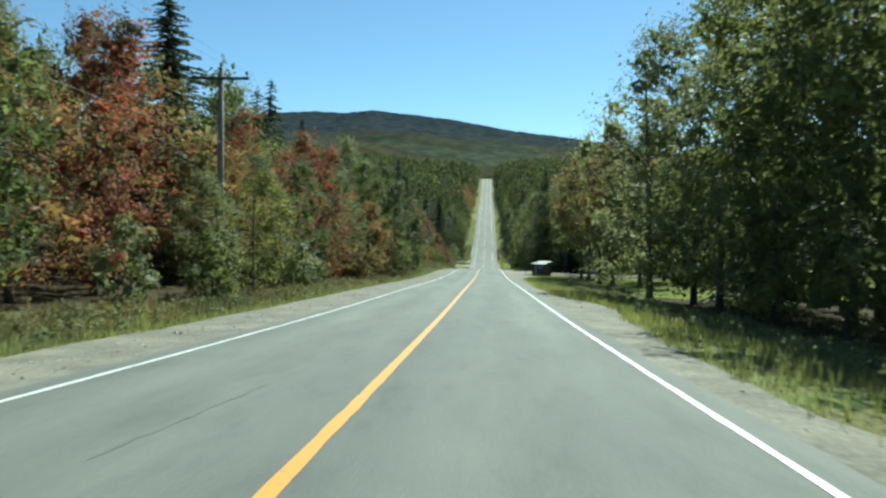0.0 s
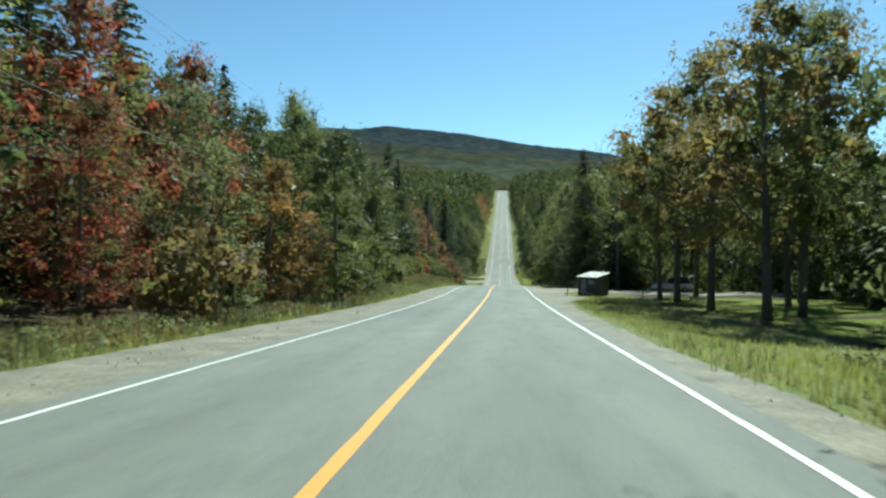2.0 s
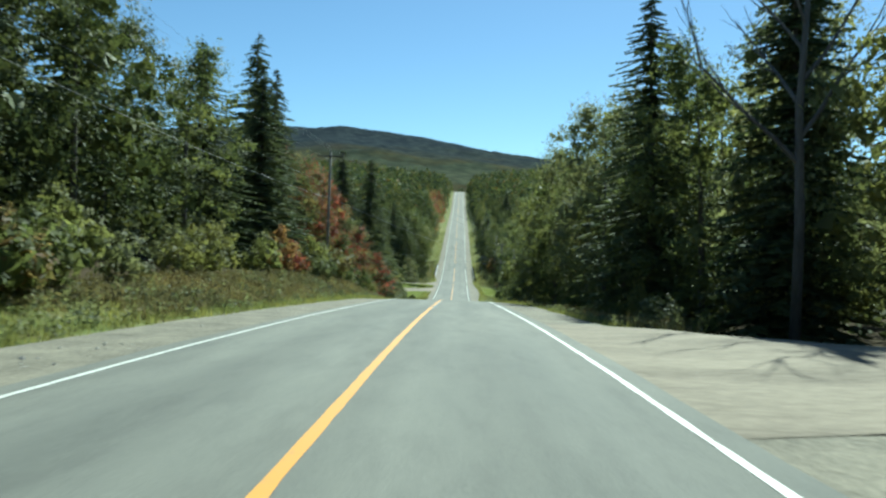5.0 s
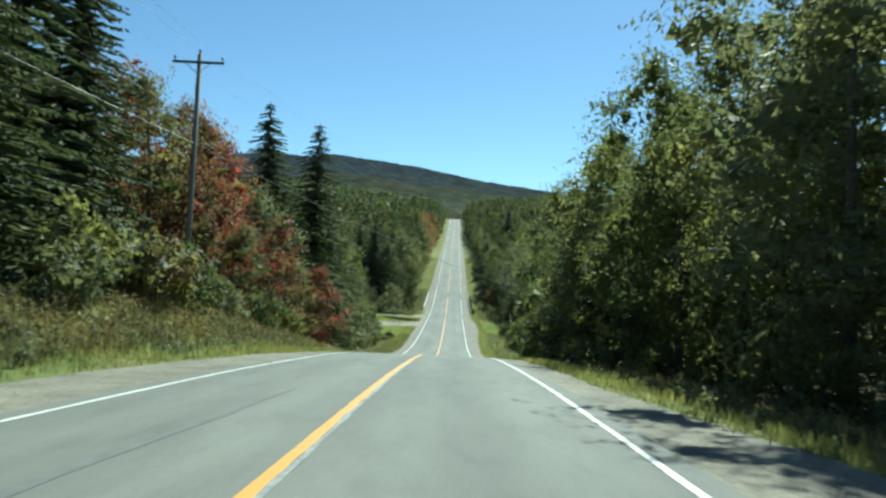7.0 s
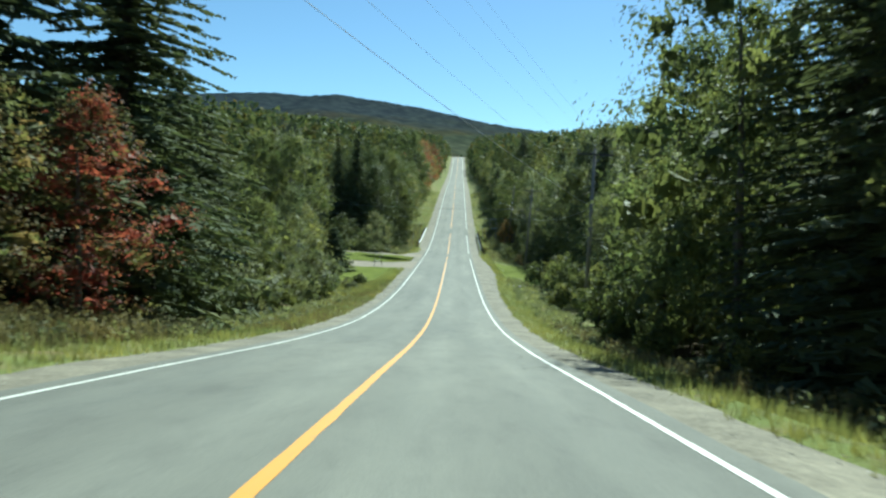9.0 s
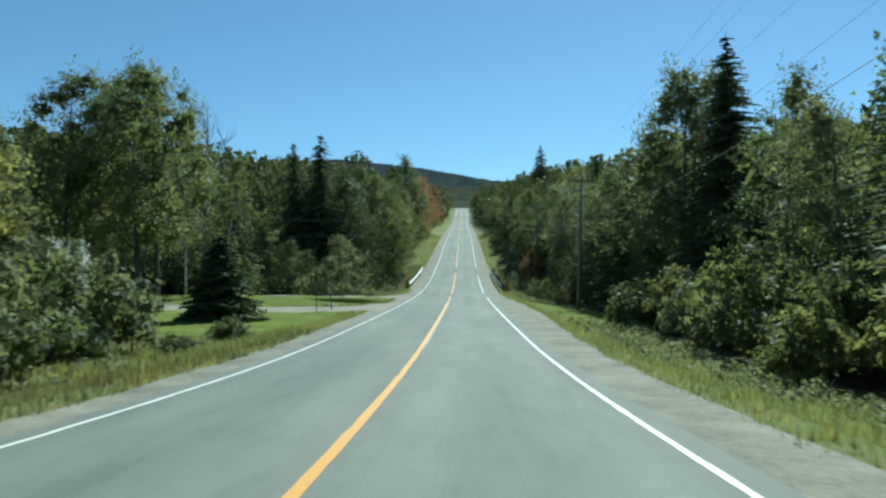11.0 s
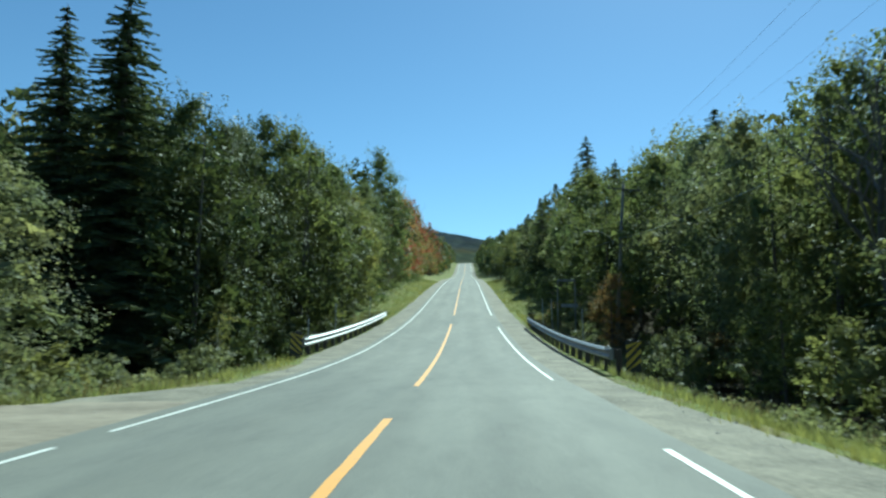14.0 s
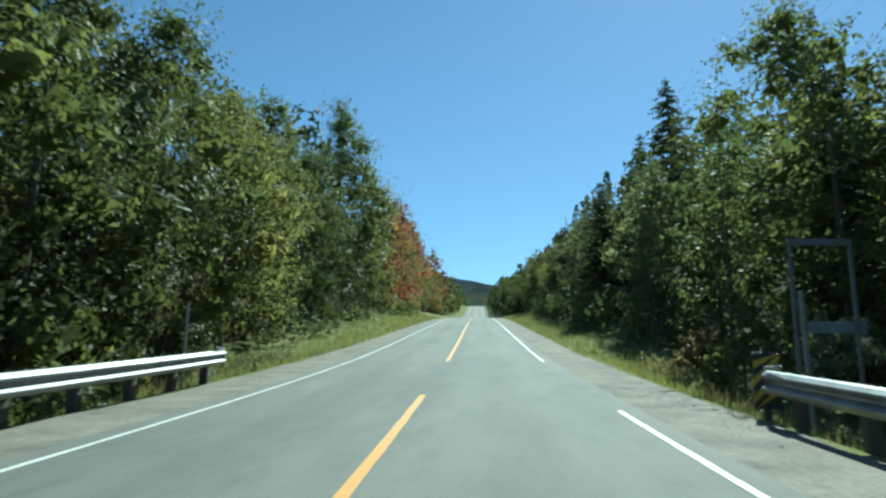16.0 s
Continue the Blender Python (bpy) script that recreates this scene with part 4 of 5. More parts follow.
forest(41, -1, 347, 368, 11.5, (13.5, 15.5), {"green": 4, "deep": 1.5, "lime": 1}, rows=4, gap=4.4, front=0.9)
forest(8, -1, 370, 397, 10.2, (16, 19), {"green": 3, "deep": 2.5, "lime": 1.4, "spruce": 0.8}, rows=3, fine=False, front=0.85)
forest(9, -1, 425, 520, 10.5, (13, 16), {"green": 3, "red": 1.2, "orange": 1.2, "lime": 1, "spruce": 0.5}, rows=2, fine=False, gap=5.5)
shrubs(11, -1, 107, 150, 9.6, 13.2, 40, {"green": 1, "lime": 5, "grey": 1.5, "rust": 0.4}, 1.7, 3.0)
shrubs(16, -1, 150, 176, 9.4, 13.5, 24, {"green": 1.2, "lime": 4, "grey": 1.5, "rust": 0.5}, 1.6, 3.4)
shrubs(12, -1, 22, 104, 9.2, 12.0, 44, {"green": 2, "grey": 1, "lime": 1, "rust": 0.5}, 1.2, 3.4)
shrubs(21, -1, 14, 62, 11.5, 17.0, 30, {"green": 3, "deep": 2, "lime": 1, "rust": 0.6}, 1.6, 3.6)
shrubs(13, -1, 172, 238, 8.4, 11.5, 34, {"green": 3, "grey": 2, "lime": 1, "rust": 0.4}, 1.0, 3.0)
shrubs(20, -1, 236, 252, 7.2, 9.5, 20, {"grey": 3, "green": 2}, 0.5, 1.2)
shrubs(18, -1, 224, 239.5, 8.8, 14.5, 24, {"grey": 3, "green": 2, "deep": 1}, 1.8, 4.4)
shrubs(14, -1, 300, 345, 8.6, 14, 26, {"deep": 3, "grey": 1, "lime": 0.4}, 1.0, 2.6)
shrubs(19, -1, 285, 302, 6.8, 12.0, 38, {"grey": 3, "green": 1}, 0.7, 1.5)
thicket(15, -1, 288, 292, 12, 40, 22, 2.0, 4.5)
# right of the road
forest(21, 1, 14, 60, 13.0, (15.5, 18.5), RIGHT, rows=2, gap=5.0, front=0.95)
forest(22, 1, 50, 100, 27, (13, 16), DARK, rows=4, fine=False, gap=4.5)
thicket(36, 1, 58, 108, 24, 29, 26, 2.0, 4.0)
thicket(37, 1, 112, 134, 26, 32, 26, 2.4, 5.0)
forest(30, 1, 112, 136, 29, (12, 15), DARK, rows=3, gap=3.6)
forest(23, 1, 124, 152, lambda y: 12.4 if y > 132 else 14, (14, 16), RIGHT, rows=3, front=0.75, close=2)
forest(43, 1, 152, 214, lambda y: 12.3, (16.5, 19), RIGHT, rows=3, gap=4.6, front=0.92, close=2)
forest(24, 1, 100, 132, 28, (13, 16), DARK, rows=4, fine=False, gap=4.5)
forest(25, 1, 214, 256, 16.0, (11, 14.5), RIGHT, rows=3, front=0.85)
forest(26, 1, 256, 300, 15.5, (12.6, 15.2), RIGHT, rows=3, front=0.88)
forest(27, 1, 300, 315, 15.2, (14.6, 16.4), RIGHT, rows=4, front=0.9)
forest(37, 1, 315, 346, lambda y: 17.0 if y < 330 else 14.6, (15, 17.5), {"green": 5, "lime": 1.4, "grey": 1.8}, rows=4, front=0.9)
forest(28, 1, 346, 430, 12.6, (13.5, 16.5), {"green": 4, "lime": 2, "grey": 1.5, "spruce": 1.6}, rows=3, fine=False, front=0.7)
forest(29, 1, 430, 520, 12, (11.5, 14), {"green": 4, "lime": 1, "spruce": 2, "rust": 0.4}, rows=2, fine=False, gap=5.5)
shrubs(31, 1, 126, 210, 8.6, 11.0, 34, {"green": 3, "lime": 1, "grey": 1}, 0.9, 2.4)
shrubs(32, 1, 210, 257, 10, 14, 36, {"green": 3, "lime": 2, "grey": 1}, 1.8, 4.6)
shrubs(33, 1, 286, 346, 8.6, 14, 30, {"green": 3, "lime": 1.4, "grey": 1, "red": 0.3, "rust": 0.4}, 1.0, 3.0)
thicket(34, 1, 346, 430, 8.4, 12, 30, 1.6, 3.6)
thicket(35, -1, 346, 430, 8.2, 10.5, 14, 1.0, 2.6)

# the woods further in and far off on both sides of the climbing road, one object for each side
def clump_tree(rng, px, py, h, w, conif, m, big):
    z0 = ground_z(px, py)
    if conif:
        tt = rng.uniform(0, 1, m)
        rad = w * 0.5 * ((1 - tt) * 0.8 + 0.05) * rng.uniform(0.7, 1.15, m)
        ang = rng.uniform(0, 2 * math.pi, m)
        c = np.stack([px + np.cos(ang) * rad, py + np.sin(ang) * rad, z0 + h * (0.08 + 0.92 * tt)], 1)
        face = np.stack([np.cos(ang), np.sin(ang), 0.5 + 1.3 * (tt - 0.4)], 1) + rng.normal(size=(m, 3)) * 0.45
    else:           # uneven lobes, one above another
        k = 7
        s = (np.arange(k) + 0.6) / k
        env = np.sin(math.pi * (0.22 + 0.68 * s))
        r = w * 0.27 * (0.6 + 0.5 * env) * rng.uniform(0.75, 1.25, k)
        a = np.arange(k) * 2.4 + rng.uniform(0, 6)
        q = np.maximum(0, w * 0.5 * env - r * 0.7) * rng.uniform(0.6, 1.1, k)
        mid = np.stack([px + np.cos(a) * q, py + np.sin(a) * q, z0 + r * 0.5 + (h - r * 1.3) * s], 1)
        which = rng.integers(0, k, m)
        d = rng.normal(size=(m, 3)) + np.array((0, 0, 0.25))
        d /= np.linalg.norm(d, axis=1)[:, None]
        c = mid[which] + d * (r[which] * rng.uniform(0.72, 1.08, m))[:, None]
        face = d + rng.normal(size=(m, 3)) * (0.22 if big > 1 else 0.4)
    return leaf_blades(rng, c, face, big * (0.8 if conif else 1.1))


def woods(name, places, seed, label, mat):
    rng = np.random.default_rng(seed)
    V = [clump_tree(rng, *p) for p in places]
    n = sum(len(v) for v in V)
    return tagged(mesh_object(name, np.concatenate(V).tolist(), np.arange(n).reshape(-1, 3).tolist(), mat), label, "woodland", kind="stuff")


woods("thicket", THICKET, 39, "low green bushes at the edge of the woods", LEAF["green"])
for side in (-1, 1):
    inland, rng_in = [], random.Random(90 + side)     # the wide woods inland
    y = -60.0
    while y < 430:
        x = (56.0 if y < 280 else 68.0) if side < 0 and 240 < y < 304 else 50.0 if side > 0 and 45 < y < 140 else 33.0
        while x < 150:
            inland.append((side * (x + rng_in.uniform(-2, 2)), y + rng_in.uniform(-3, 3), rng_in.uniform(11, 16), rng_in.uniform(7, 9.5), rng_in.random() < 0.2, 62 if x < 60 else 32, 1.8 if x < 60 else 2.6))
            x += rng_in.uniform(5.0, 7.5) * (1 + (x - 33) / 200)
        y += 6.5
    woods("inland_woods", inland, 80 + side, "wide mixed woodland inland from the road", LEAF["back"])
    woods("back_woods", [(x, y, h, 7.0, c, 400, 0.62) for x, y, h, c in BACK[side]], 40 + side, "dense woodland behind the roadside trees", LEAF["back"])
    rng_far, places = random.Random(50 + side), []
    y = 425.0
    while y < 1000:
        x = 2.0 if y > 905 else 11.0 if y > 515 else 24.0
        while x < 200:
            places.append((side * (x + rng_far.uniform(-1.5, 1.5)), y + rng_far.uniform(-2.5, 2.5), rng_far.uniform(8.5, 17) * (0.75 if x < 14 else 1.0), rng_far.uniform(4.5, 8.5), rng_far.random() < 0.2, 90 if x < 40 else 36, 1.45 if x < 40 else 2.1))
            x += rng_far.uniform(4.0, 6.0) * (1 + x / 90)
        y += 5.2
    woods("far_woods", places, 60 + side, "distant mixed woodland on the rising slope", LEAF["far"])
# ---------------------------------------------------------------- utility poles and wires
def utility_pole(x, y, top, lean, label, arm=2.57, box_on=False):
    g = ground_z(x, y)
    h = top - g
    p = thing("utility_pole", Matrix.LocRotScale((x, y, g), Euler((0, radians(lean), 0)), None), label, "utility pole", "utility poles")
    part("post", tube(bmesh.new(), [(0, 0, -0.6), (0, 0, h * 0.5), (0, 0, h)], [0.165, 0.14, 0.105], 12), POLEWOOD, p, smooth=True)
    part("crossarm", box(bmesh.new(), (arm, 0.10, 0.12), (0, -0.15, h - 0.45), bevel=0.012), DARKWOOD, p)
    for s in (-1, 1):
        part("brace", tube(bmesh.new(), [(0, -0.2, h - 1.05), (s * 0.62, -0.2, h - 0.5)], [0.018, 0.018], 6), STEELGREY, p)
    for dx, dz in ((-arm / 2 + 0.1, -0.39), (arm / 2 - 0.1, -0.39), (0, 0.0)):
        bm = tube(bmesh.new(), [(dx, -0.15 if dx else 0, h + dz), (dx, -0.15 if dx else 0, h + dz + 0.1), (dx, -0.15 if dx else 0, h + dz + 0.14), (dx, -0.15 if dx else 0, h + dz + 0.2), (dx, -0.15 if dx else 0, h + dz + 0.24)], [0.02, 0.025, 0.07, 0.065, 0.03], 10)
        part("insulator", bm, PORCELAIN, p, "dark porcelain insulator", True)
    if box_on:
        part("fuse_holder", box(bmesh.new(), (0.12, 0.14, 0.42), (-0.28, -0.1, h - 1.3), Matrix.Rotation(0.25, 4, 'Y'), 0.02), GALV, p, "light grey fuse holder")
    return Vector((x, y, top))


def wire(a, b, sag, r=0.004):
    a, b = Vector(a), Vector(b)
    pts = [a.lerp(b, i / 28) - Vector((0, 0, sag * 4 * (i / 28) * (1 - i / 28))) for i in range(29)]
    ob = part("overhead_wire", tube(bmesh.new(), pts, [r] * 29, 5), WIREMAT)
    tagged(ob, "thin grey overhead wire between the poles", "wire", "overhead wires")


LEFT_POLES = [(-10.4, 41.0, 7.4), (-12.5, 106.0, 5.5), (-11.9, 171.6, 4.6)]
RIGHT_POLES = [(10.7, 227.0, -3.2), (11.25, 279.5, -3.5), (12.1, 328.2, -0.9)]
for i, (x, y, t) in enumerate(LEFT_POLES):
    utility_pole(x, y, t, (0.4, 0.0, 0.6)[i], "weathered wooden utility pole with a crossarm")
utility_pole(*RIGHT_POLES[0], 0.3, "weathered wooden utility pole with a crossarm at the trees")
utility_pole(*RIGHT_POLES[1], 2.3, "weathered wooden utility pole with a fuse holder", box_on=True)
utility_pole(*RIGHT_POLES[2], 3.6, "wooden utility pole carrying a street lamp", arm=2.4)
CABLE_DROP = {-25: 3.2, 41.0: 3.2, 106.0: 3.9, 171.6: 4.5}        # metres below each pole's top
line = [(-11.5, -25, 11.8)] + LEFT_POLES + RIGHT_POLES + [(12.5, 385, 6.0)]
for (x0, y0, z0), (x1, y1, z1) in zip(line, line[1:]):
    for dx, dz in ((-1.18, -0.2), (0, 0.22), (1.18, -0.2)):
        wire((x0 + dx, y0, z0 + dz), (x1 + dx, y1, z1 + dz), 0.55)
    d0, d1 = CABLE_DROP.get(y0, 4.2), CABLE_DROP.get(y1, 4.2)
    wire((x0 + 0.14, y0, z0 - d0), (x1 + 0.14, y1, z1 - d1), 0.7, 0.012)
    wire((x0 + 0.14, y0, z0 - d0 + 1.25), (x1 + 0.14, y1, z1 - d1 + 1.25), 0.6, 0.006)
utility_pole(-11.5, -25, 11.8, 0, "weathered wooden utility pole behind the road bend")
utility_pole(12.5, 385, 6.0, 0, "weathered wooden utility pole among roadside trees")
# service lines over the road to the house
wire((11.2, 279.4, -6.65), (-38, 287.2, -5.9), 0.75, 0.013)
wire((11.3, 279.6, -8.0), (-38, 287.3, -8.1), 0.45, 0.008)
stub = thing("service_pole", Matrix.Translation((-38, 287.3, ground_z(-38, 287.3))), "short wooden service pole near the house", "utility pole", "utility poles")
part("post", tube(bmesh.new(), [(0, 0, -0.5), (0, 0, -5.6 - ground_z(-38, 287.3))], [0.14, 0.1], 10), POLEWOOD, stub, smooth=True)
part("bracket", box(bmesh.new(), (0.3, 0.08, 0.08), (0.1, -0.05, -6.0 - ground_z(-38, 287.3)), bevel=0.01), STEELGREY, stub)

lamp = thing("street_lamp", Matrix.Translation((12.1, 328.2, -5.4)), "grey street lamp on a curved arm bolted to a pole", "street lamp")
part("arm", tube(bmesh.new(), [(-0.12, -0.1, 0.0), (-0.4, -0.1, 0.42), (-0.85, -0.1, 0.75), (-1.35, -0.1, 0.88), (-1.75, -0.1, 0.85)], [0.03, 0.03, 0.03, 0.028, 0.026], 8), GALV, lamp, smooth=True)
part("lamp_head", tube(bmesh.new(), [(-1.7, -0.1, 0.86), (-1.85, -0.1, 0.84), (-2.15, -0.1, 0.80), (-2.3, -0.1, 0.79)], [0.03, 0.10, 0.09, 0.03], 10), GALV, lamp, "pale lamp head", True)
part("bracket", box(bmesh.new(), (0.06, 0.2, 0.3), (-0.13, -0.1, 0.02), bevel=0.01), GALV, lamp)

# ---------------------------------------------------------------- guard rails
def guard_rail(x, y0, y1, face, label):
    """A steel W-beam on wooden posts with offset blocks; face is the side of the road (+1: to +x)."""
    z0 = float(road_z(y0)) - 0.1
    g = thing("guard_rail", Matrix.Translation((x, y0, z0)), label, "guard rail", "guard rails")
    prof = [(0.00, 0.40), (0.03, 0.415), (0.095, 0.475), (0.095, 0.500), (0.005, 0.565), (0.005, 0.60), (0.095, 0.665), (0.095, 0.690), (0.03, 0.745), (0.00, 0.76)]
    back = [(px - 0.006, pz) for px, pz in prof]
    n = max(2, int((y1 - y0) / 1.0))
    k = int((y1 - y0) / 7.6)
    # beam lengths lapped one over another
    cuts = np.linspace(y0, y1, k + 1)
    for c0, c1 in zip(cuts, cuts[1:]):
        verts, faces = [], []
        ys = np.linspace(c0 - 0.12, c1 + 0.12, 9)
        lap = 0.003 * (int(c0) % 2)
        for y in ys:
            dz = float(road_z(y)) - 0.05 - z0
            for px, pz in prof + back[::-1]:
                verts.append((face * (px + lap), y - y0, pz + dz))
        m = 2 * len(prof)
        for j in range(len(ys) - 1):
            for i in range(m):
                faces.append((j * m + i, j * m + (i + 1) % m, (j + 1) * m + (i + 1) % m, (j + 1) * m + i))
        faces += [tuple(range(m)), tuple(range((len(ys) - 1) * m, len(ys) * m))]
        ob = mesh_object("beam", verts, faces, GALV, g, label="galvanised steel beam")
    count = int((y1 - y0) / 1.9)
    for i in range(count + 1):
        y = y0 + 0.25 + (y1 - y0 - 0.5) * i / count
        dz = float(road_z(y)) - z0
        part("post", box(bmesh.new(), (0.17, 0.19, 1.55), (-face * 0.30, y - y0, dz - 0.10), bevel=0.012), DARKWOOD, g)
        part("spacer", box(bmesh.new(), (0.19, 0.17, 0.34), (-face * 0.11, y - y0, dz + 0.53), bevel=0.01), DARKWOOD, g)
    for y, s in ((y0, -1), (y1, 1)):
        dz = float(road_z(y)) - 0.05 - z0
        # flared end piece curling away from the road
        verts, faces = [], []
        for j in range(5):
            a = j / 4 * 1.9
            for px, pz in ((0.0, 0.41), (0.012, 0.41), (0.012, 0.75), (0.0, 0.75)):
                verts.append((face * (px + 0.05 - 0.08 * (1 - math.cos(a))), y - y0 + s * (0.1 + 0.08 * math.sin(a)), pz + dz))
        for j in range(4):
            for i in range(4):
                faces.append((j * 4 + i, j * 4 + (i + 1) % 4, j * 4 + 4 + (i + 1) % 4, j * 4 + 4 + i))
        faces += [(0, 1, 2, 3), (16, 17, 18, 19)]
        mesh_object("end_piece", verts, faces, GALV, g)
        part("end_bracket", box(bmesh.new(), (0.05, 0.6, 0.06), (face * 0.06, y - y0 - s * 0.25, dz + 0.79), bevel=0.015), GALV, g)
    return g


guard_rail(-5.35, 303.2, 332.8, 1, "galvanised steel guard rail on dark wooden posts")
guard_rail(5.5, 296.4, 326.0, -1, "galvanised steel guard rail on dark wooden posts")


def marker_board(x, y, slope, label, face=-1):
    """A black and yellow striped hazard board on a wooden post."""
    z = float(road_z(y))
    b = thing("hazard_board", Matrix.LocRotScale((x, y, z), Euler((0, 0, radians(4))), None), label, "hazard marker", "hazard markers")
    part("post", box(bmesh.new(), (0.10, 0.10, 1.9), (0, 0.07, 0.05), bevel=0.01), DARKWOOD, b)
    part("board", box(bmesh.new(), (0.46, 0.02, 0.92), (0, 0, 0.50), bevel=0.006), BLACKPAINT, b)
    for k in range(4):
        zc = 0.1 + 0.27 * k
        pts = []
        for u in (-0.225, 0.225):
            for w in (0, 0.13):
                pts.append((u, min(0.95, max(0.05, zc - slope * u * 1.0 + w))))
        vs = [(pts[0][0], -0.0125, pts[0][1]), (pts[2][0], -0.0125, pts[2][1]), (pts[3][0], -0.0125, pts[3][1]), (pts[1][0], -0.0125, pts[1][1])]
        vs += [(a, -0.0155, c) for a, _, c in vs]
        mesh_object("stripe", vs, [(0, 1, 2, 3), (7, 6, 5, 4), (0, 4, 5, 1), (1, 5, 6, 2), (2, 6, 7, 3), (3, 7, 4, 0)], SIGNYELLOW, b, label="yellow diagonal stripe")


marker_board(-5.50, 302.55, 1.0, "black and yellow striped hazard board on a post")
marker_board(6.05, 295.8, -1.0, "black and yellow striped hazard board at the rail")
marker_board(5.75, 326.8, -1.0, "dark striped hazard board at the far rail end")


def marker_post(x, y, h):
    z = ground_z(x, y)
    p = thing("marker_post", Matrix.LocRotScale((x, y, z), Euler((radians(1), radians(-1.5 if x > 0 else 1), 0)), None), "slim pale grey steel roadside marker post", "post", "marker posts")
    part("shaft", box(bmesh.new(), (0.07, 0.045, h + 0.4), (0, 0, (h - 0.4) / 2), bevel=0.008), BOXMETAL, p)
    part("cap", box(bmesh.new(), (0.08, 0.055, 0.04), (0, 0, h + 0.01), bevel=0.006), GALV, p)


for x, y, top in ((-6.8, 334, 1.9), (-7.4, 321.5, 1.75), (-7.0, 311.5, 1.2), (6.7, 327.4, 1.95), (7.6, 329.5, 1.9), (8.1, 318, 1.6)):
    marker_post(x, y, float(road_z(y)) + top - ground_z(x, y))

frame_sign = thing("sign_frame", Matrix.Translation((8.94, 331.5, ground_z(8.94, 331.5))), "grey steel two-post sign frame seen from behind", "sign frame")
top_h = float(road_z(331.5)) + 3.35 - ground_z(8.94, 331.5)
for s in (-1, 1):
    part("post", box(bmesh.new(), (0.08, 0.08, top_h + 0.3), (s * 0.68, 0, top_h / 2 - 0.15), bevel=0.008), STEELGREY, frame_sign)
part("crossbar", box(bmesh.new(), (1.42, 0.06, 0.16), (0, 0, top_h - 0.04), bevel=0.01), STEELGREY, frame_sign)
part("lower_bar", box(bmesh.new(), (1.3, 0.03, 0.26), (0.25, 0.06, top_h - 2.0), bevel=0.01), GREYBOARD, frame_sign)

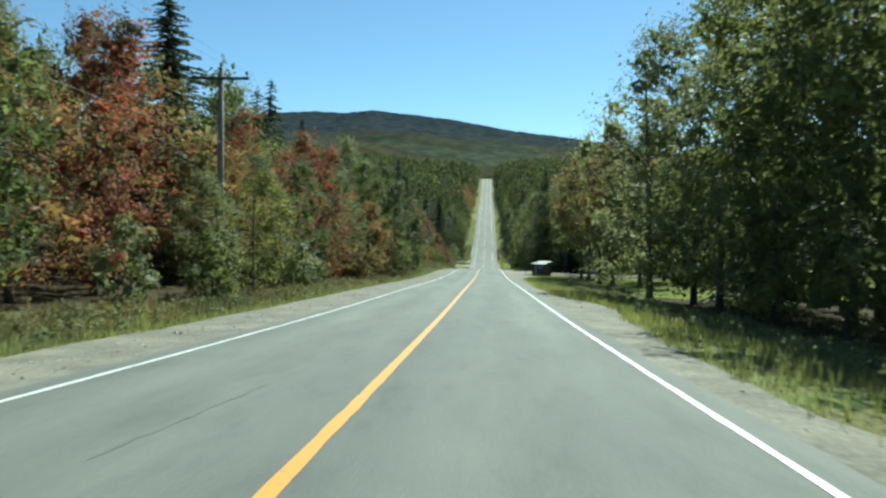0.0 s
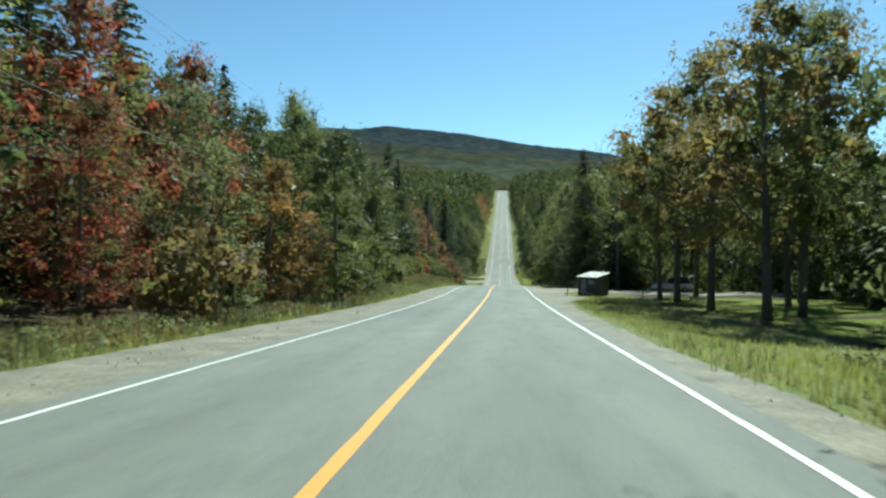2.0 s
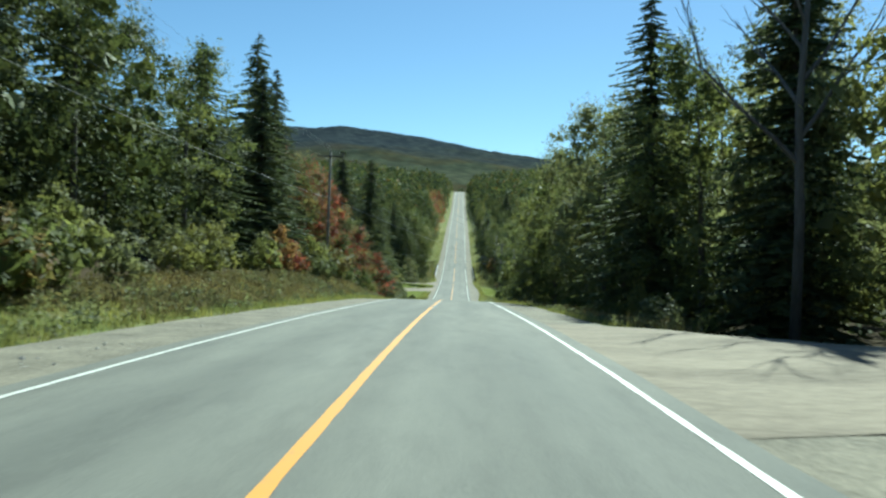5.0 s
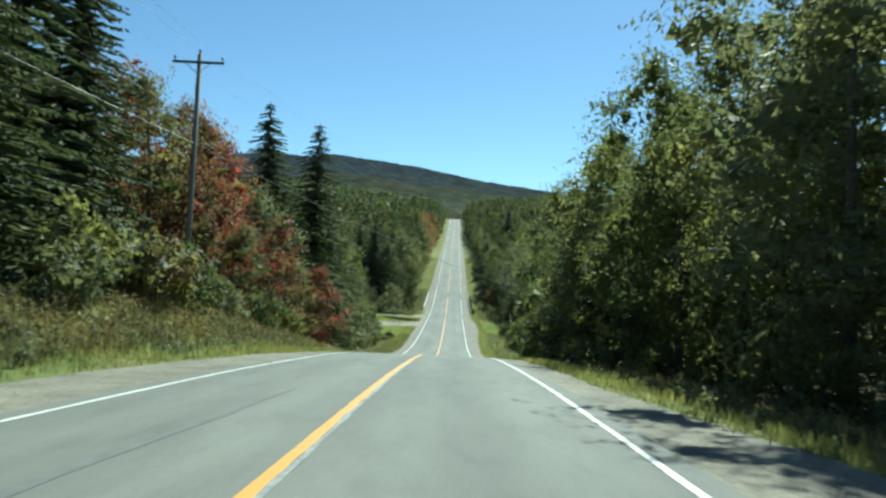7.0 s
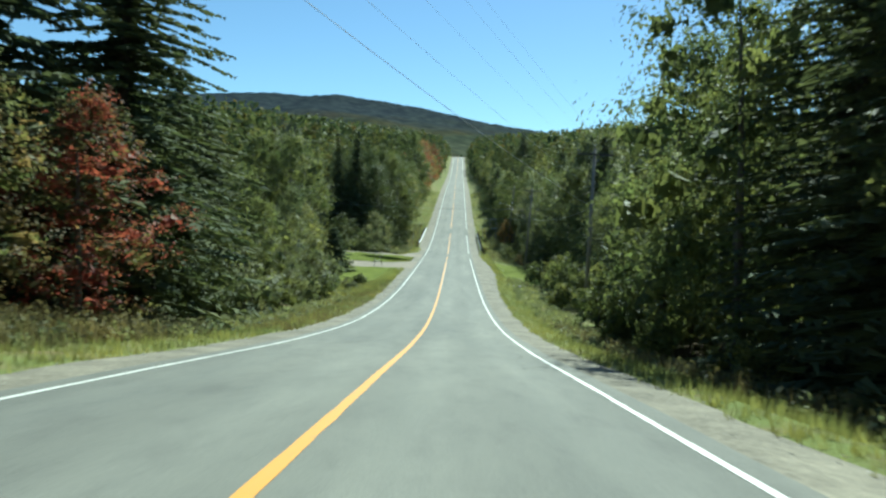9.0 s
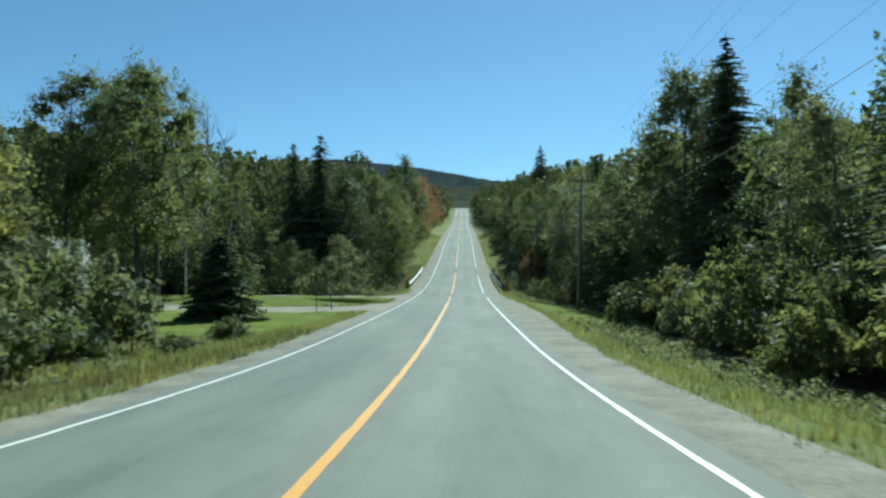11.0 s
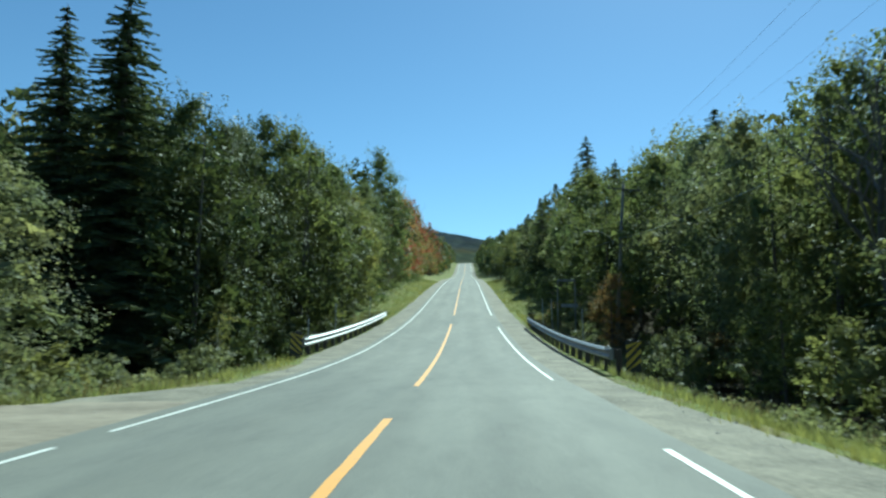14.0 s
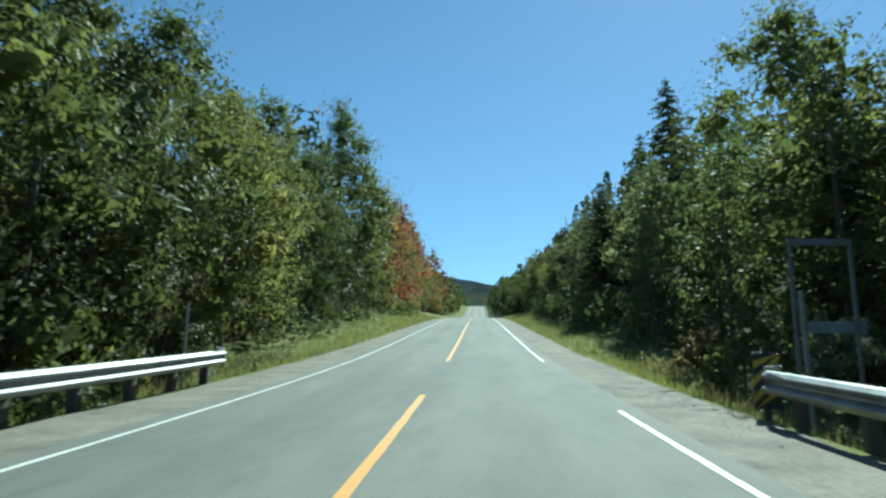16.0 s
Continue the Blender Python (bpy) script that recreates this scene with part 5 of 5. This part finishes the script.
# ---------------------------------------------------------------- the bus shelter
def shelter(x, y):
    z = ground_z(x, y)
    s = thing("bus_shelter", Matrix.LocRotScale((x, y, z + 0.02), Euler((0, 0, radians(-44))), None), "small dark wooden roadside shelter with a pale tin roof", "shelter")
    w, d, hf, hb = 1.88, 1.4, 1.40, 1.66
    part("floor_board", box(bmesh.new(), (w, d, 0.12), (0, 0, 0.06), bevel=0.01), DARKWOOD, s)
    boards = 12
    for i in range(boards):                     # front of upright boards, with an opening at each side of the middle post
        u = -w / 2 + (i + 0.5) * w / boards
        opening = 2 <= i <= 4 or 6 <= i <= 9
        if not opening:
            part("wall_board", box(bmesh.new(), (w / boards - 0.012, 0.03, hf - 0.12), (u, -d / 2, 0.12 + (hf - 0.12) / 2), bevel=0.004), DARKWOOD, s)
        elif i >= 6:
            part("wall_board", box(bmesh.new(), (w / boards - 0.012, 0.03, 0.76), (u, -d / 2, 0.12 + 0.38), bevel=0.004), DARKWOOD, s)
            part("wall_board", box(bmesh.new(), (w / boards - 0.012, 0.03, 0.16), (u, -d / 2, hf - 0.08), bevel=0.004), DARKWOOD, s)
        else:
            part("wall_board", box(bmesh.new(), (w / boards - 0.012, 0.03, 0.12), (u, -d / 2, hf - 0.06), bevel=0.004), DARKWOOD, s)
    part("door", box(bmesh.new(), (w / boards * 3 - 0.02, 0.03, 0.86), (-w / 2 + 3.5 * w / boards, -d / 2 + 0.02, 0.57), bevel=0.006), GREYBOARD, s, "pale grey lower door leaf")
    part("door_pane", box(bmesh.new(), (w / boards * 3 - 0.08, 0.012, 0.30), (-w / 2 + 3.5 * w / boards, -d / 2 + 0.02, 1.18), bevel=0.004), GREYBOARD, s, "cloudy grey pane")
    part("window_pane", box(bmesh.new(), (w / boards * 4 - 0.04, 0.012, 0.40), (-w / 2 + 8 * w / boards, -d / 2 + 0.015, 1.10), bevel=0.004), GREYBOARD, s, "cloudy grey window pane")
    for side in (-1, 1):
        for i in range(8):
            v = -d / 2 + (i + 0.5) * d / 8
            hh = hf + (hb - hf) * (i + 0.5) / 8
            part("wall_board", box(bmesh.new(), (0.03, d / 8 - 0.012, hh - 0.12), (side * (w / 2 - 0.015), v, 0.12 + (hh - 0.12) / 2), bevel=0.004), DARKWOOD, s)
    part("back_wall", box(bmesh.new(), (w, 0.04, hb - 0.12), (0, d / 2, 0.12 + (hb - 0.12) / 2), bevel=0.004), DARKWOOD, s)
    tilt = math.atan2(hb - hf, d)
    part("roof_frame", box(bmesh.new(), (w + 0.10, d + 0.30, 0.06), (0, 0, (hf + hb) / 2 + 0.05), Matrix.Rotation(tilt, 4, 'X'), 0.01), DARKWOOD, s)
    for i in range(4):
        u = -(w + 0.14) / 2 + (i + 0.5) * (w + 0.14) / 4
        part("roof_sheet", box(bmesh.new(), ((w + 0.14) / 4 + 0.02, d + 0.34, 0.016), (u, 0, (hf + hb) / 2 + 0.10 + 0.004 * (i % 2)), Matrix.Rotation(tilt, 4, 'X'), 0.004), ROOFTIN, s, "pale weathered tin sheet")
    for u, v, wide in ((-0.62, -0.22, 0.22), (-0.2, -0.40, 0.30), (0.05, 0.12, 0.16), (0.5, -0.30, 0.34), (0.72, 0.2, 0.12)):
        part("roof_patch", box(bmesh.new(), (wide, 0.09, 0.02), (u, v, (hf + hb) / 2 + 0.118 + v * math.tan(tilt)), Matrix.Rotation(tilt, 4, 'X'), 0.004), DARKWOOD, s, "dark weathered patch on the roof")
    part("roof_ridge", box(bmesh.new(), (w + 0.16, 0.12, 0.02), (0, (d + 0.34) / 2 * math.cos(tilt) - 0.05, (hf + hb) / 2 + 0.112 + (d + 0.34) / 2 * math.sin(tilt)), Matrix.Rotation(tilt, 4, 'X'), 0.005), ROOFTIN, s)
    part("sill_strip", box(bmesh.new(), (1.15, 0.03, 0.05), (0.05, -d / 2 - 0.02, 0.20), bevel=0.006), ROOFTIN, s, "pale strip along the foot")


shelter(8.15, 103.0)

# ---------------------------------------------------------------- parked cars
def car(x, y, turn, paint, label, suv):
    c = thing("parked_car", Matrix.LocRotScale((x, y, ground_z(x, y) + 0.07), Euler((0, 0, radians(turn))), (0.87, 0.9, 0.87)), label, "car", "parked cars")
    h = 1.66 if suv else 1.45
    side = [(-2.2, 0.35), (-2.25, 0.75), (-2.0, 0.98 if suv else 0.92), (-1.9, 0.98 if suv else 0.95), (1.0, 0.98 if suv else 0.94), (2.0, 0.86), (2.22, 0.66), (2.22, 0.35)]
    bm = bmesh.new()
    rings = [[bm.verts.new((px, wy, pz)) for px, pz in side] for wy in (-0.87, 0.87)]
    for i in range(len(side)):
        k = (i + 1) % len(side)
        bm.faces.new((rings[0][i], rings[0][k], rings[1][k], rings[1][i]))
    bm.faces.new(rings[0]), bm.faces.new(rings[1][::-1])
    bmesh.ops.bevel(bm, geom=list(bm.edges), offset=0.07, segments=2, affect='EDGES', profile=0.6)
    part("body", bm, paint, c, smooth=False)
    cab = [(-1.95 if suv else -1.5, 0.95), (-1.65 if suv else -0.95, h - 0.06), (-0.9, h), (0.15, h - 0.02), (0.95, 0.93)]
    bm = bmesh.new()
    rings = [[bm.verts.new((px, s * (0.80 if pz < 1.1 else 0.64), pz)) for px, pz in cab] for s in (-1, 1)]
    for i in range(len(cab)):
        k = (i + 1) % len(cab)
        bm.faces.new((rings[0][i], rings[0][k], rings[1][k], rings[1][i]))
    bm.faces.new(rings[0]), bm.faces.new(rings[1][::-1])
    bmesh.ops.bevel(bm, geom=list(bm.edges), offset=0.05, segments=2, affect='EDGES', profile=0.6)
    part("cabin_glass", bm, CARGLASS, c, "dark glass cabin")
    part("roof_panel", box(bmesh.new(), (1.15 if suv else 0.95, 1.22, 0.05), (-0.6 if suv else -0.4, 0, h + 0.0), bevel=0.02), paint, c)
    for s in (-1, 1):
        for px, zt in ((0.55, 1.17), (-0.55, 1.2), (-1.55 if suv else -1.2, 1.17)):
            part("pillar", box(bmesh.new(), (0.09, 0.03, 0.5), (px, s * 0.735, zt), Matrix.Rotation(s * 0.28, 4, 'X'), 0.008), paint, c)
        part("headlight", box(bmesh.new(), (0.08, 0.36, 0.14), (2.18, s * 0.62, 0.68), bevel=0.02), PORCELAIN, c, "headlight")
        for wx in (-1.35, 1.38):
            wheel = part("wheel", tube(bmesh.new(), [(wx, s * 0.70, 0.26), (wx, s * 0.74, 0.26), (wx, s * 0.86, 0.26), (wx, s * 0.90, 0.26)], [0.28, 0.33, 0.33, 0.28], 20), RUBBER, c, "black tyre")
            part("rim", tube(bmesh.new(), [(wx, s * 0.885, 0.26), (wx, s * 0.912, 0.26)], [0.19, 0.17], 16), GALV, wheel)
    part("tailgate", box(bmesh.new(), (1.15, 1.3, 0.07), (-2.15, 0, h + 0.13), Matrix.Rotation(0.2, 4, 'Y'), 0.03), paint, c, "raised tailgate")
    for s in (-1, 1):
        part("mirror", box(bmesh.new(), (0.12, 0.2, 0.14), (0.72, s * 0.95, 1.02), bevel=0.04), paint, c)
    part("bumper", box(bmesh.new(), (0.14, 1.66, 0.22), (2.2, 0, 0.42), bevel=0.04), BLACKPAINT, c)


car(17.5, 117.9, 170, CARSILVER, "silver parked car with its tailgate raised, on gravel", True)
for x, y, h in ((6.15, 102.9, 0.95), (11.6, 101.2, 0.95)):
    st = thing("wooden_stake", Matrix.LocRotScale((x, y, ground_z(x, y)), Euler((0.03, 0.02, 0.4)), None), "dark thin wooden stake in the grass", "stake", "wooden stakes")
    part("shaft", box(bmesh.new(), (0.055, 0.05, h + 0.3), (0, 0, h / 2 - 0.15), bevel=0.01), DARKWOOD, st)
    part("tip", box(bmesh.new(), (0.04, 0.035, 0.05), (0, 0, h + 0.02), bevel=0.015), DARKWOOD, st)

# ---------------------------------------------------------------- driveway posts
mb = thing("mailbox", Matrix.LocRotScale((-7.9, 265.6, ground_z(-7.9, 265.6)), Euler((radians(-4), radians(-7), 0)), None), "slim grey newspaper box on a leaning dark post", "mailbox")
part("post", box(bmesh.new(), (0.07, 0.07, 1.35), (0, 0, 0.42), bevel=0.006), DARKWOOD, mb)
tilt_top = Matrix.Rotation(radians(-14), 4, 'Y')
part("box", box(bmesh.new(), (0.52, 0.17, 0.075), (-0.10, 0, 1.13), tilt_top, 0.012), BOXMETAL, mb, "slim grey metal box")
part("flap", box(bmesh.new(), (0.012, 0.16, 0.07), (0.165, 0, 1.197), tilt_top, 0.004), GALV, mb)
log = thing("log", Matrix.LocRotScale((-9.2, 272.9, ground_z(-9.2, 272.9) + 0.10), Euler((0, radians(3), radians(62))), None), "pale barkless log lying on the lawn's edge", "log")
part("stem", tube(bmesh.new(), [(-0.95, 0, 0), (-0.3, 0.03, 0.01), (0.4, 0.0, 0), (0.95, -0.05, -0.02)], [0.05, 0.055, 0.05, 0.04], 9), BIRCH, log, smooth=True)
part("broken_branch", tube(bmesh.new(), [(0.3, 0, 0.05), (0.42, 0.12, 0.2)], [0.03, 0.015], 6), BIRCH, log)
sp = thing("number_post", Matrix.LocRotScale((-8.7, 264.2, ground_z(-8.7, 264.2)), Euler((0, radians(1.5), 0)), None), "thin steel post with a small blank plate", "sign post")
part("shaft", box(bmesh.new(), (0.055, 0.04, 2.3), (0, 0, 0.85), bevel=0.006), STEELGREY, sp)
part("plate", box(bmesh.new(), (0.32, 0.012, 0.16), (0.17, -0.02, 1.9), bevel=0.004), STEELGREY, sp, "small dark plate")
for i, (x, y, r) in enumerate(((-5.2, 258.2, 0.2), (7.4, 250.4, 0.14), (7.9, 249.6, 0.2), (8.2, 251.0, 0.17), (6.9, 250.8, 0.12), (7.1, 272.5, 0.12), (7.6, 271.6, 0.14))):
    bm = bmesh.new()
    bmesh.ops.create_icosphere(bm, subdivisions=2, radius=r)
    for v in bm.verts:
        v.co *= 1 + 0.35 * noise.noise(v.co * 4 + Vector((i, 0, 0)))
        v.co.z *= 0.7
    ob = part("stone", bm, STONE)
    ob.location = (x, y, ground_z(x, y) + r * 0.25)
    tagged(ob, "pale weathered stone lying in the grass", "stone", "roadside stones")

# ---------------------------------------------------------------- the house behind the trees
def house(x, y, turn):
    z = ground_z(x, y)
    h = thing("house", Matrix.LocRotScale((x, y, z), Euler((0, 0, radians(turn))), None), "white house with a pale gable roof among trees", "house")
    bm = bmesh.new()
    pts = [(-5, 0), (5, 0), (5, 3.0), (0, 5.6), (-5, 3.0)]
    a = [bm.verts.new((-4, u, v)) for u, v in pts]
    b = [bm.verts.new((4, u, v)) for u, v in pts]
    for i in range(5):
        bm.faces.new((a[i], a[(i + 1) % 5], b[(i + 1) % 5], b[i]))
    bm.faces.new(a), bm.faces.new(b[::-1])
    part("wall", bm, HOUSEWALL, h)
    for s in (-1, 1):
        part("roof", box(bmesh.new(), (8.9, 6.15, 0.14), (0, s * 2.72, 4.34), Matrix.Rotation(-s * math.atan2(2.6, 5), 4, 'X'), 0.02), ROOFDARK, h, "pale roof slope")
    for u in (-2.4, 2.4):
        win = part("window", box(bmesh.new(), (0.08, 1.3, 1.2), (4.02, u, 1.7), bevel=0.02), HOUSEWALL, h)
        part("pane", box(bmesh.new(), (0.03, 1.1, 1.0), (4.06, u, 1.7), bevel=0.01), CARGLASS, win)
    for u in (-2.2, 1.0):
        win = part("window", box(bmesh.new(), (1.3, 0.08, 1.2), (u, -5.02, 1.7), bevel=0.02), HOUSEWALL, h)
        part("pane", box(bmesh.new(), (1.1, 0.03, 1.0), (u, -5.06, 1.7), bevel=0.01), CARGLASS, win)
    part("door", box(bmesh.new(), (0.95, 0.08, 2.05), (2.7, -5.03, 1.1), bevel=0.02), GREYBOARD, h)


house(-42.5, 291, 8)

# ---------------------------------------------------------------- bare trees
def bare_tree(x, y, height, seed, label):
    rng = random.Random(seed)
    base = thing("dead_tree", Matrix.Translation((x, y, ground_z(x, y))), label, "tree", "dead trees")

    def grow(bm, p, d, length, r, depth):
        pts = [p]
        for i in range(4):
            d = (d + Vector((rng.uniform(-0.2, 0.2), rng.uniform(-0.2, 0.2), rng.uniform(-0.05, 0.16)))).normalized()
            pts.append(pts[-1] + d * length / 4)
        tube(bm, pts, [r, r * 0.85, r * 0.7, r * 0.55, r * 0.35], 6 if depth > 1 else 4)
        if depth > 0:
            for i in range(4 if depth > 1 else 3):
                k = rng.choice((2, 3, 4))
                nd = (d + Vector((rng.uniform(-0.9, 0.9), rng.uniform(-0.9, 0.9), rng.uniform(-0.1, 0.5)))).normalized()
                grow(bm, pts[k], nd, length * rng.uniform(0.45, 0.65), r * 0.42, depth - 1)

    part("trunk", tube(bmesh.new(), [(0, 0, -0.4), (0.05, 0, height * 0.25), (-0.08, 0.05, height * 0.5), (0.1, 0, height * 0.75), (0.15, 0.1, height)], [height * k for k in (0.012, 0.0105, 0.008, 0.005, 0.001)], 9), DEADWOOD, base, smooth=True)
    for k in range(9):
        s = 0.38 + 0.06 * k
        bm = bmesh.new()
        a = rng.uniform(0, 6.28)
        grow(bm, Vector((0, 0, height * s)), Vector((math.cos(a) * 0.7, math.sin(a) * 0.7, 0.75)).normalized(), height * (0.42 - 0.32 * s), 0.12 * (1.25 - s), 2)
        part("limb", bm, DEADWOOD, base)


bare_tree(-27.2, 286.6, 20.0, 3, "tall bare dead tree with grey twisting limbs")
bare_tree(-24.3, 286.4, 19.2, 8, "bare dead tree with thin grey branches")
bare_tree(13.6, 126.5, 17.5, 12, "tall thin bare tree behind the shelter")
bare_tree(14.2, 297, 11.5, 5, "thin bare tree standing over the bushes")
# ---------------------------------------------------------------- grass and weeds on the verges
def blades(name, seed, bands, mat, label, lean=0.35):
    """Tufts of narrow blades: bands of (side, y0, y1, near, far, tufts, height low, height high)."""
    rng = np.random.default_rng(seed)
    V = []
    for side, y0, y1, near, far, count, lo, hi in bands:
        ys = rng.uniform(y0, y1, count)
        first = np.array([gravel_edge(side, y) for y in ys]) + max(0.0, near - 5.6) if near < 6.3 else np.full(count, near)
        xs = side * (first + np.maximum(0.3, far - first) * rng.uniform(0, 1, count) ** 1.15)
        for x, y in zip(xs, ys):
            z = ground_z(x, y)
            k = 5
            a = rng.uniform(0, 2 * math.pi, k)
            h = rng.uniform(lo, hi, k)
            bx, by = x + rng.normal(0, 0.10, k), y + rng.normal(0, 0.10, k)
            w = 0.012 + 0.02 * h
            tip = np.stack([bx + np.cos(a) * h * lean, by + np.sin(a) * h * lean, np.full(k, z) + h], 1)
            p = np.stack([bx - np.sin(a) * w, by + np.cos(a) * w, np.full(k, z - 0.05)], 1)
            q = np.stack([bx + np.sin(a) * w, by - np.cos(a) * w, np.full(k, z - 0.05)], 1)
            V.append(np.stack([p, q, tip], 1).reshape(-1, 3))
    v = np.concatenate(V)
    tagged(mesh_object(name, v.tolist(), np.arange(len(v)).reshape(-1, 3).tolist(), mat), label, "grass", kind="stuff")


blades("verge_grass", 1, [(-1, 20, 105, 5.2, 9.5, 4200, 0.08, 0.28), (-1, 105, 175, 5.3, 10, 3600, 0.1, 0.34), (-1, 175, 244, 5.4, 9, 2700, 0.08, 0.28), (-1, 232, 245, 6.2, 10.5, 1200, 0.2, 0.45), (-1, 244, 261, 5.4, 6.6, 1100, 0.08, 0.22), (-1, 272, 281, 5.4, 8, 500, 0.08, 0.25), (-1, 285, 345, 5.9, 9, 2200, 0.1, 0.34),
                          (-1, 345, 440, 5.4, 9, 2200, 0.12, 0.35), (1, 10, 62, 5.6, 9.5, 2200, 0.1, 0.35), (1, 62, 100, 6.0, 10, 2200, 0.06, 0.22), (1, 62, 104, 10, 21, 1600, 0.05, 0.16), (1, 124, 215, 5.5, 8.8, 4200, 0.08, 0.28),
                          (1, 215, 258, 5.5, 9.5, 2200, 0.08, 0.28), (1, 258, 290, 5.5, 7.0, 900, 0.1, 0.25), (1, 290, 345, 6.1, 9, 2200, 0.1, 0.34), (1, 345, 440, 5.4, 9, 2200, 0.12, 0.35)],
       LEAF["grass"], "green grass tufts along the road verge")
blades("lawn_grass", 3, [(-1, 272, 283.5, 6.6, 26, 2200, 0.05, 0.13), (-1, 244, 262, 6.4, 20, 2400, 0.05, 0.13), (1, 62, 104, 20, 30, 1800, 0.03, 0.09), (1, 258, 284, 6.6, 13, 1600, 0.03, 0.09)], LEAF["lawn"], "short mown grass blades on the lawn")
blades("dry_weeds", 2, [(-1, 20, 105, 7.2, 11, 1800, 0.25, 0.6), (-1, 118, 200, 7.0, 10.5, 3400, 0.25, 0.6), (-1, 200, 244, 5.2, 8.0, 1100, 0.12, 0.35), (-1, 286, 345, 6.8, 10, 900, 0.25, 0.6), (1, 124, 215, 7.2, 9.5, 900, 0.3, 0.7), (1, 290, 345, 7, 10, 700, 0.25, 0.6)],
       LEAF["weed"], "dry brownish weeds on the bank", 0.2)


# low leafy weeds on the banks and in the ditches
rng_weed, low_weeds = random.Random(8), []
for side, y0, y1, near, far, count, lo, hi in ((-1, 22, 106, 6.6, 10.0, 420, 0.2, 0.55), (-1, 106, 200, 6.2, 10.5, 620, 0.2, 0.6), (-1, 200, 244, 6.2, 9.5, 200, 0.2, 0.5), (-1, 285, 304, 6.6, 11.5, 300, 0.35, 0.8), (-1, 304, 345, 5.9, 8.5, 160, 0.2, 0.5),
                                               (1, 12, 62, 6.2, 10.5, 240, 0.2, 0.5), (1, 124, 215, 6.0, 9.5, 380, 0.2, 0.55), (1, 215, 258, 6.4, 10, 200, 0.25, 0.6), (1, 285, 345, 6.6, 10.5, 300, 0.25, 0.7)):
    for _ in range(count):
        x = side * (near + (far - near) * rng_weed.random() ** 0.8)
        low_weeds.append((x, rng_weed.uniform(y0, y1), rng_weed.uniform(lo, hi), rng_weed.uniform(0.4, 0.9), False, 34, 0.10))
brush, rng_brush = [], random.Random(12)
for side, y0, y1, near, far, count in ((-1, 116, 200, 6.6, 10.5, 900), (-1, 22, 110, 7.2, 10.0, 420), (1, 126, 214, 6.4, 9.5, 260)):
    for _ in range(count):
        brush.append((side * (near + (far - near) * rng_brush.random() ** 0.7), rng_brush.uniform(y0, y1), rng_brush.uniform(0.3, 0.75), rng_brush.uniform(0.5, 1.0), False, 30, 0.11))
woods("bank_brush", brush, 93, "tangled brownish weeds on the banks", LEAF["weed"])
woods("bank_weeds", low_weeds, 91, "low leafy weeds on the banks", LEAF["grey"])


# loose stones along the edges of the shoulders
def loose_stones(name, seed, count, sides, y0, y1, low, big):
    rng = np.random.default_rng(seed)
    verts, faces = [], []
    shape = np.array([(1, 0, 0), (-1, 0, 0), (0, 1, 0), (0, -1, 0), (0, 0, 1), (0, 0, -1)], float)
    tris = [(0, 2, 4), (2, 1, 4), (1, 3, 4), (3, 0, 4), (2, 0, 5), (1, 2, 5), (3, 1, 5), (0, 3, 5)]
    for _ in range(count):
        side, y = rng.choice(sides), rng.uniform(y0, y1)
        x = side * (3.95 + (gravel_edge(side, y) - 3.75) * rng.random() ** 0.6)
        r = low + big * rng.random() ** 4
        z = max(float(road_z(y)) - 0.0063 * abs(x) - 0.03 if abs(x) < 5.3 else -99, ground_z(x, y))
        p = shape * (r * rng.uniform(0.6, 1.3, (6, 1))) * np.array((1, 1, 0.65))
        c, s = math.cos(rng.uniform(0, 6)), math.sin(rng.uniform(0, 6))
        i = len(verts)
        verts += [(x + a * c - b * s, y + a * s + b * c, z + r * 0.1 + d) for a, b, d in p]
        faces += [tuple(i + k for k in f) for f in tris]
    tagged(mesh_object(name, verts, faces, STONE), "loose grey stones along the gravel shoulders", "gravel", kind="stuff")


loose_stones("loose_stones", 17, 4200, (-1, 1), 8, 340, 0.010, 0.026)
loose_stones("shoulder_stones", 18, 2600, (-1,), 8, 112, 0.016, 0.045)
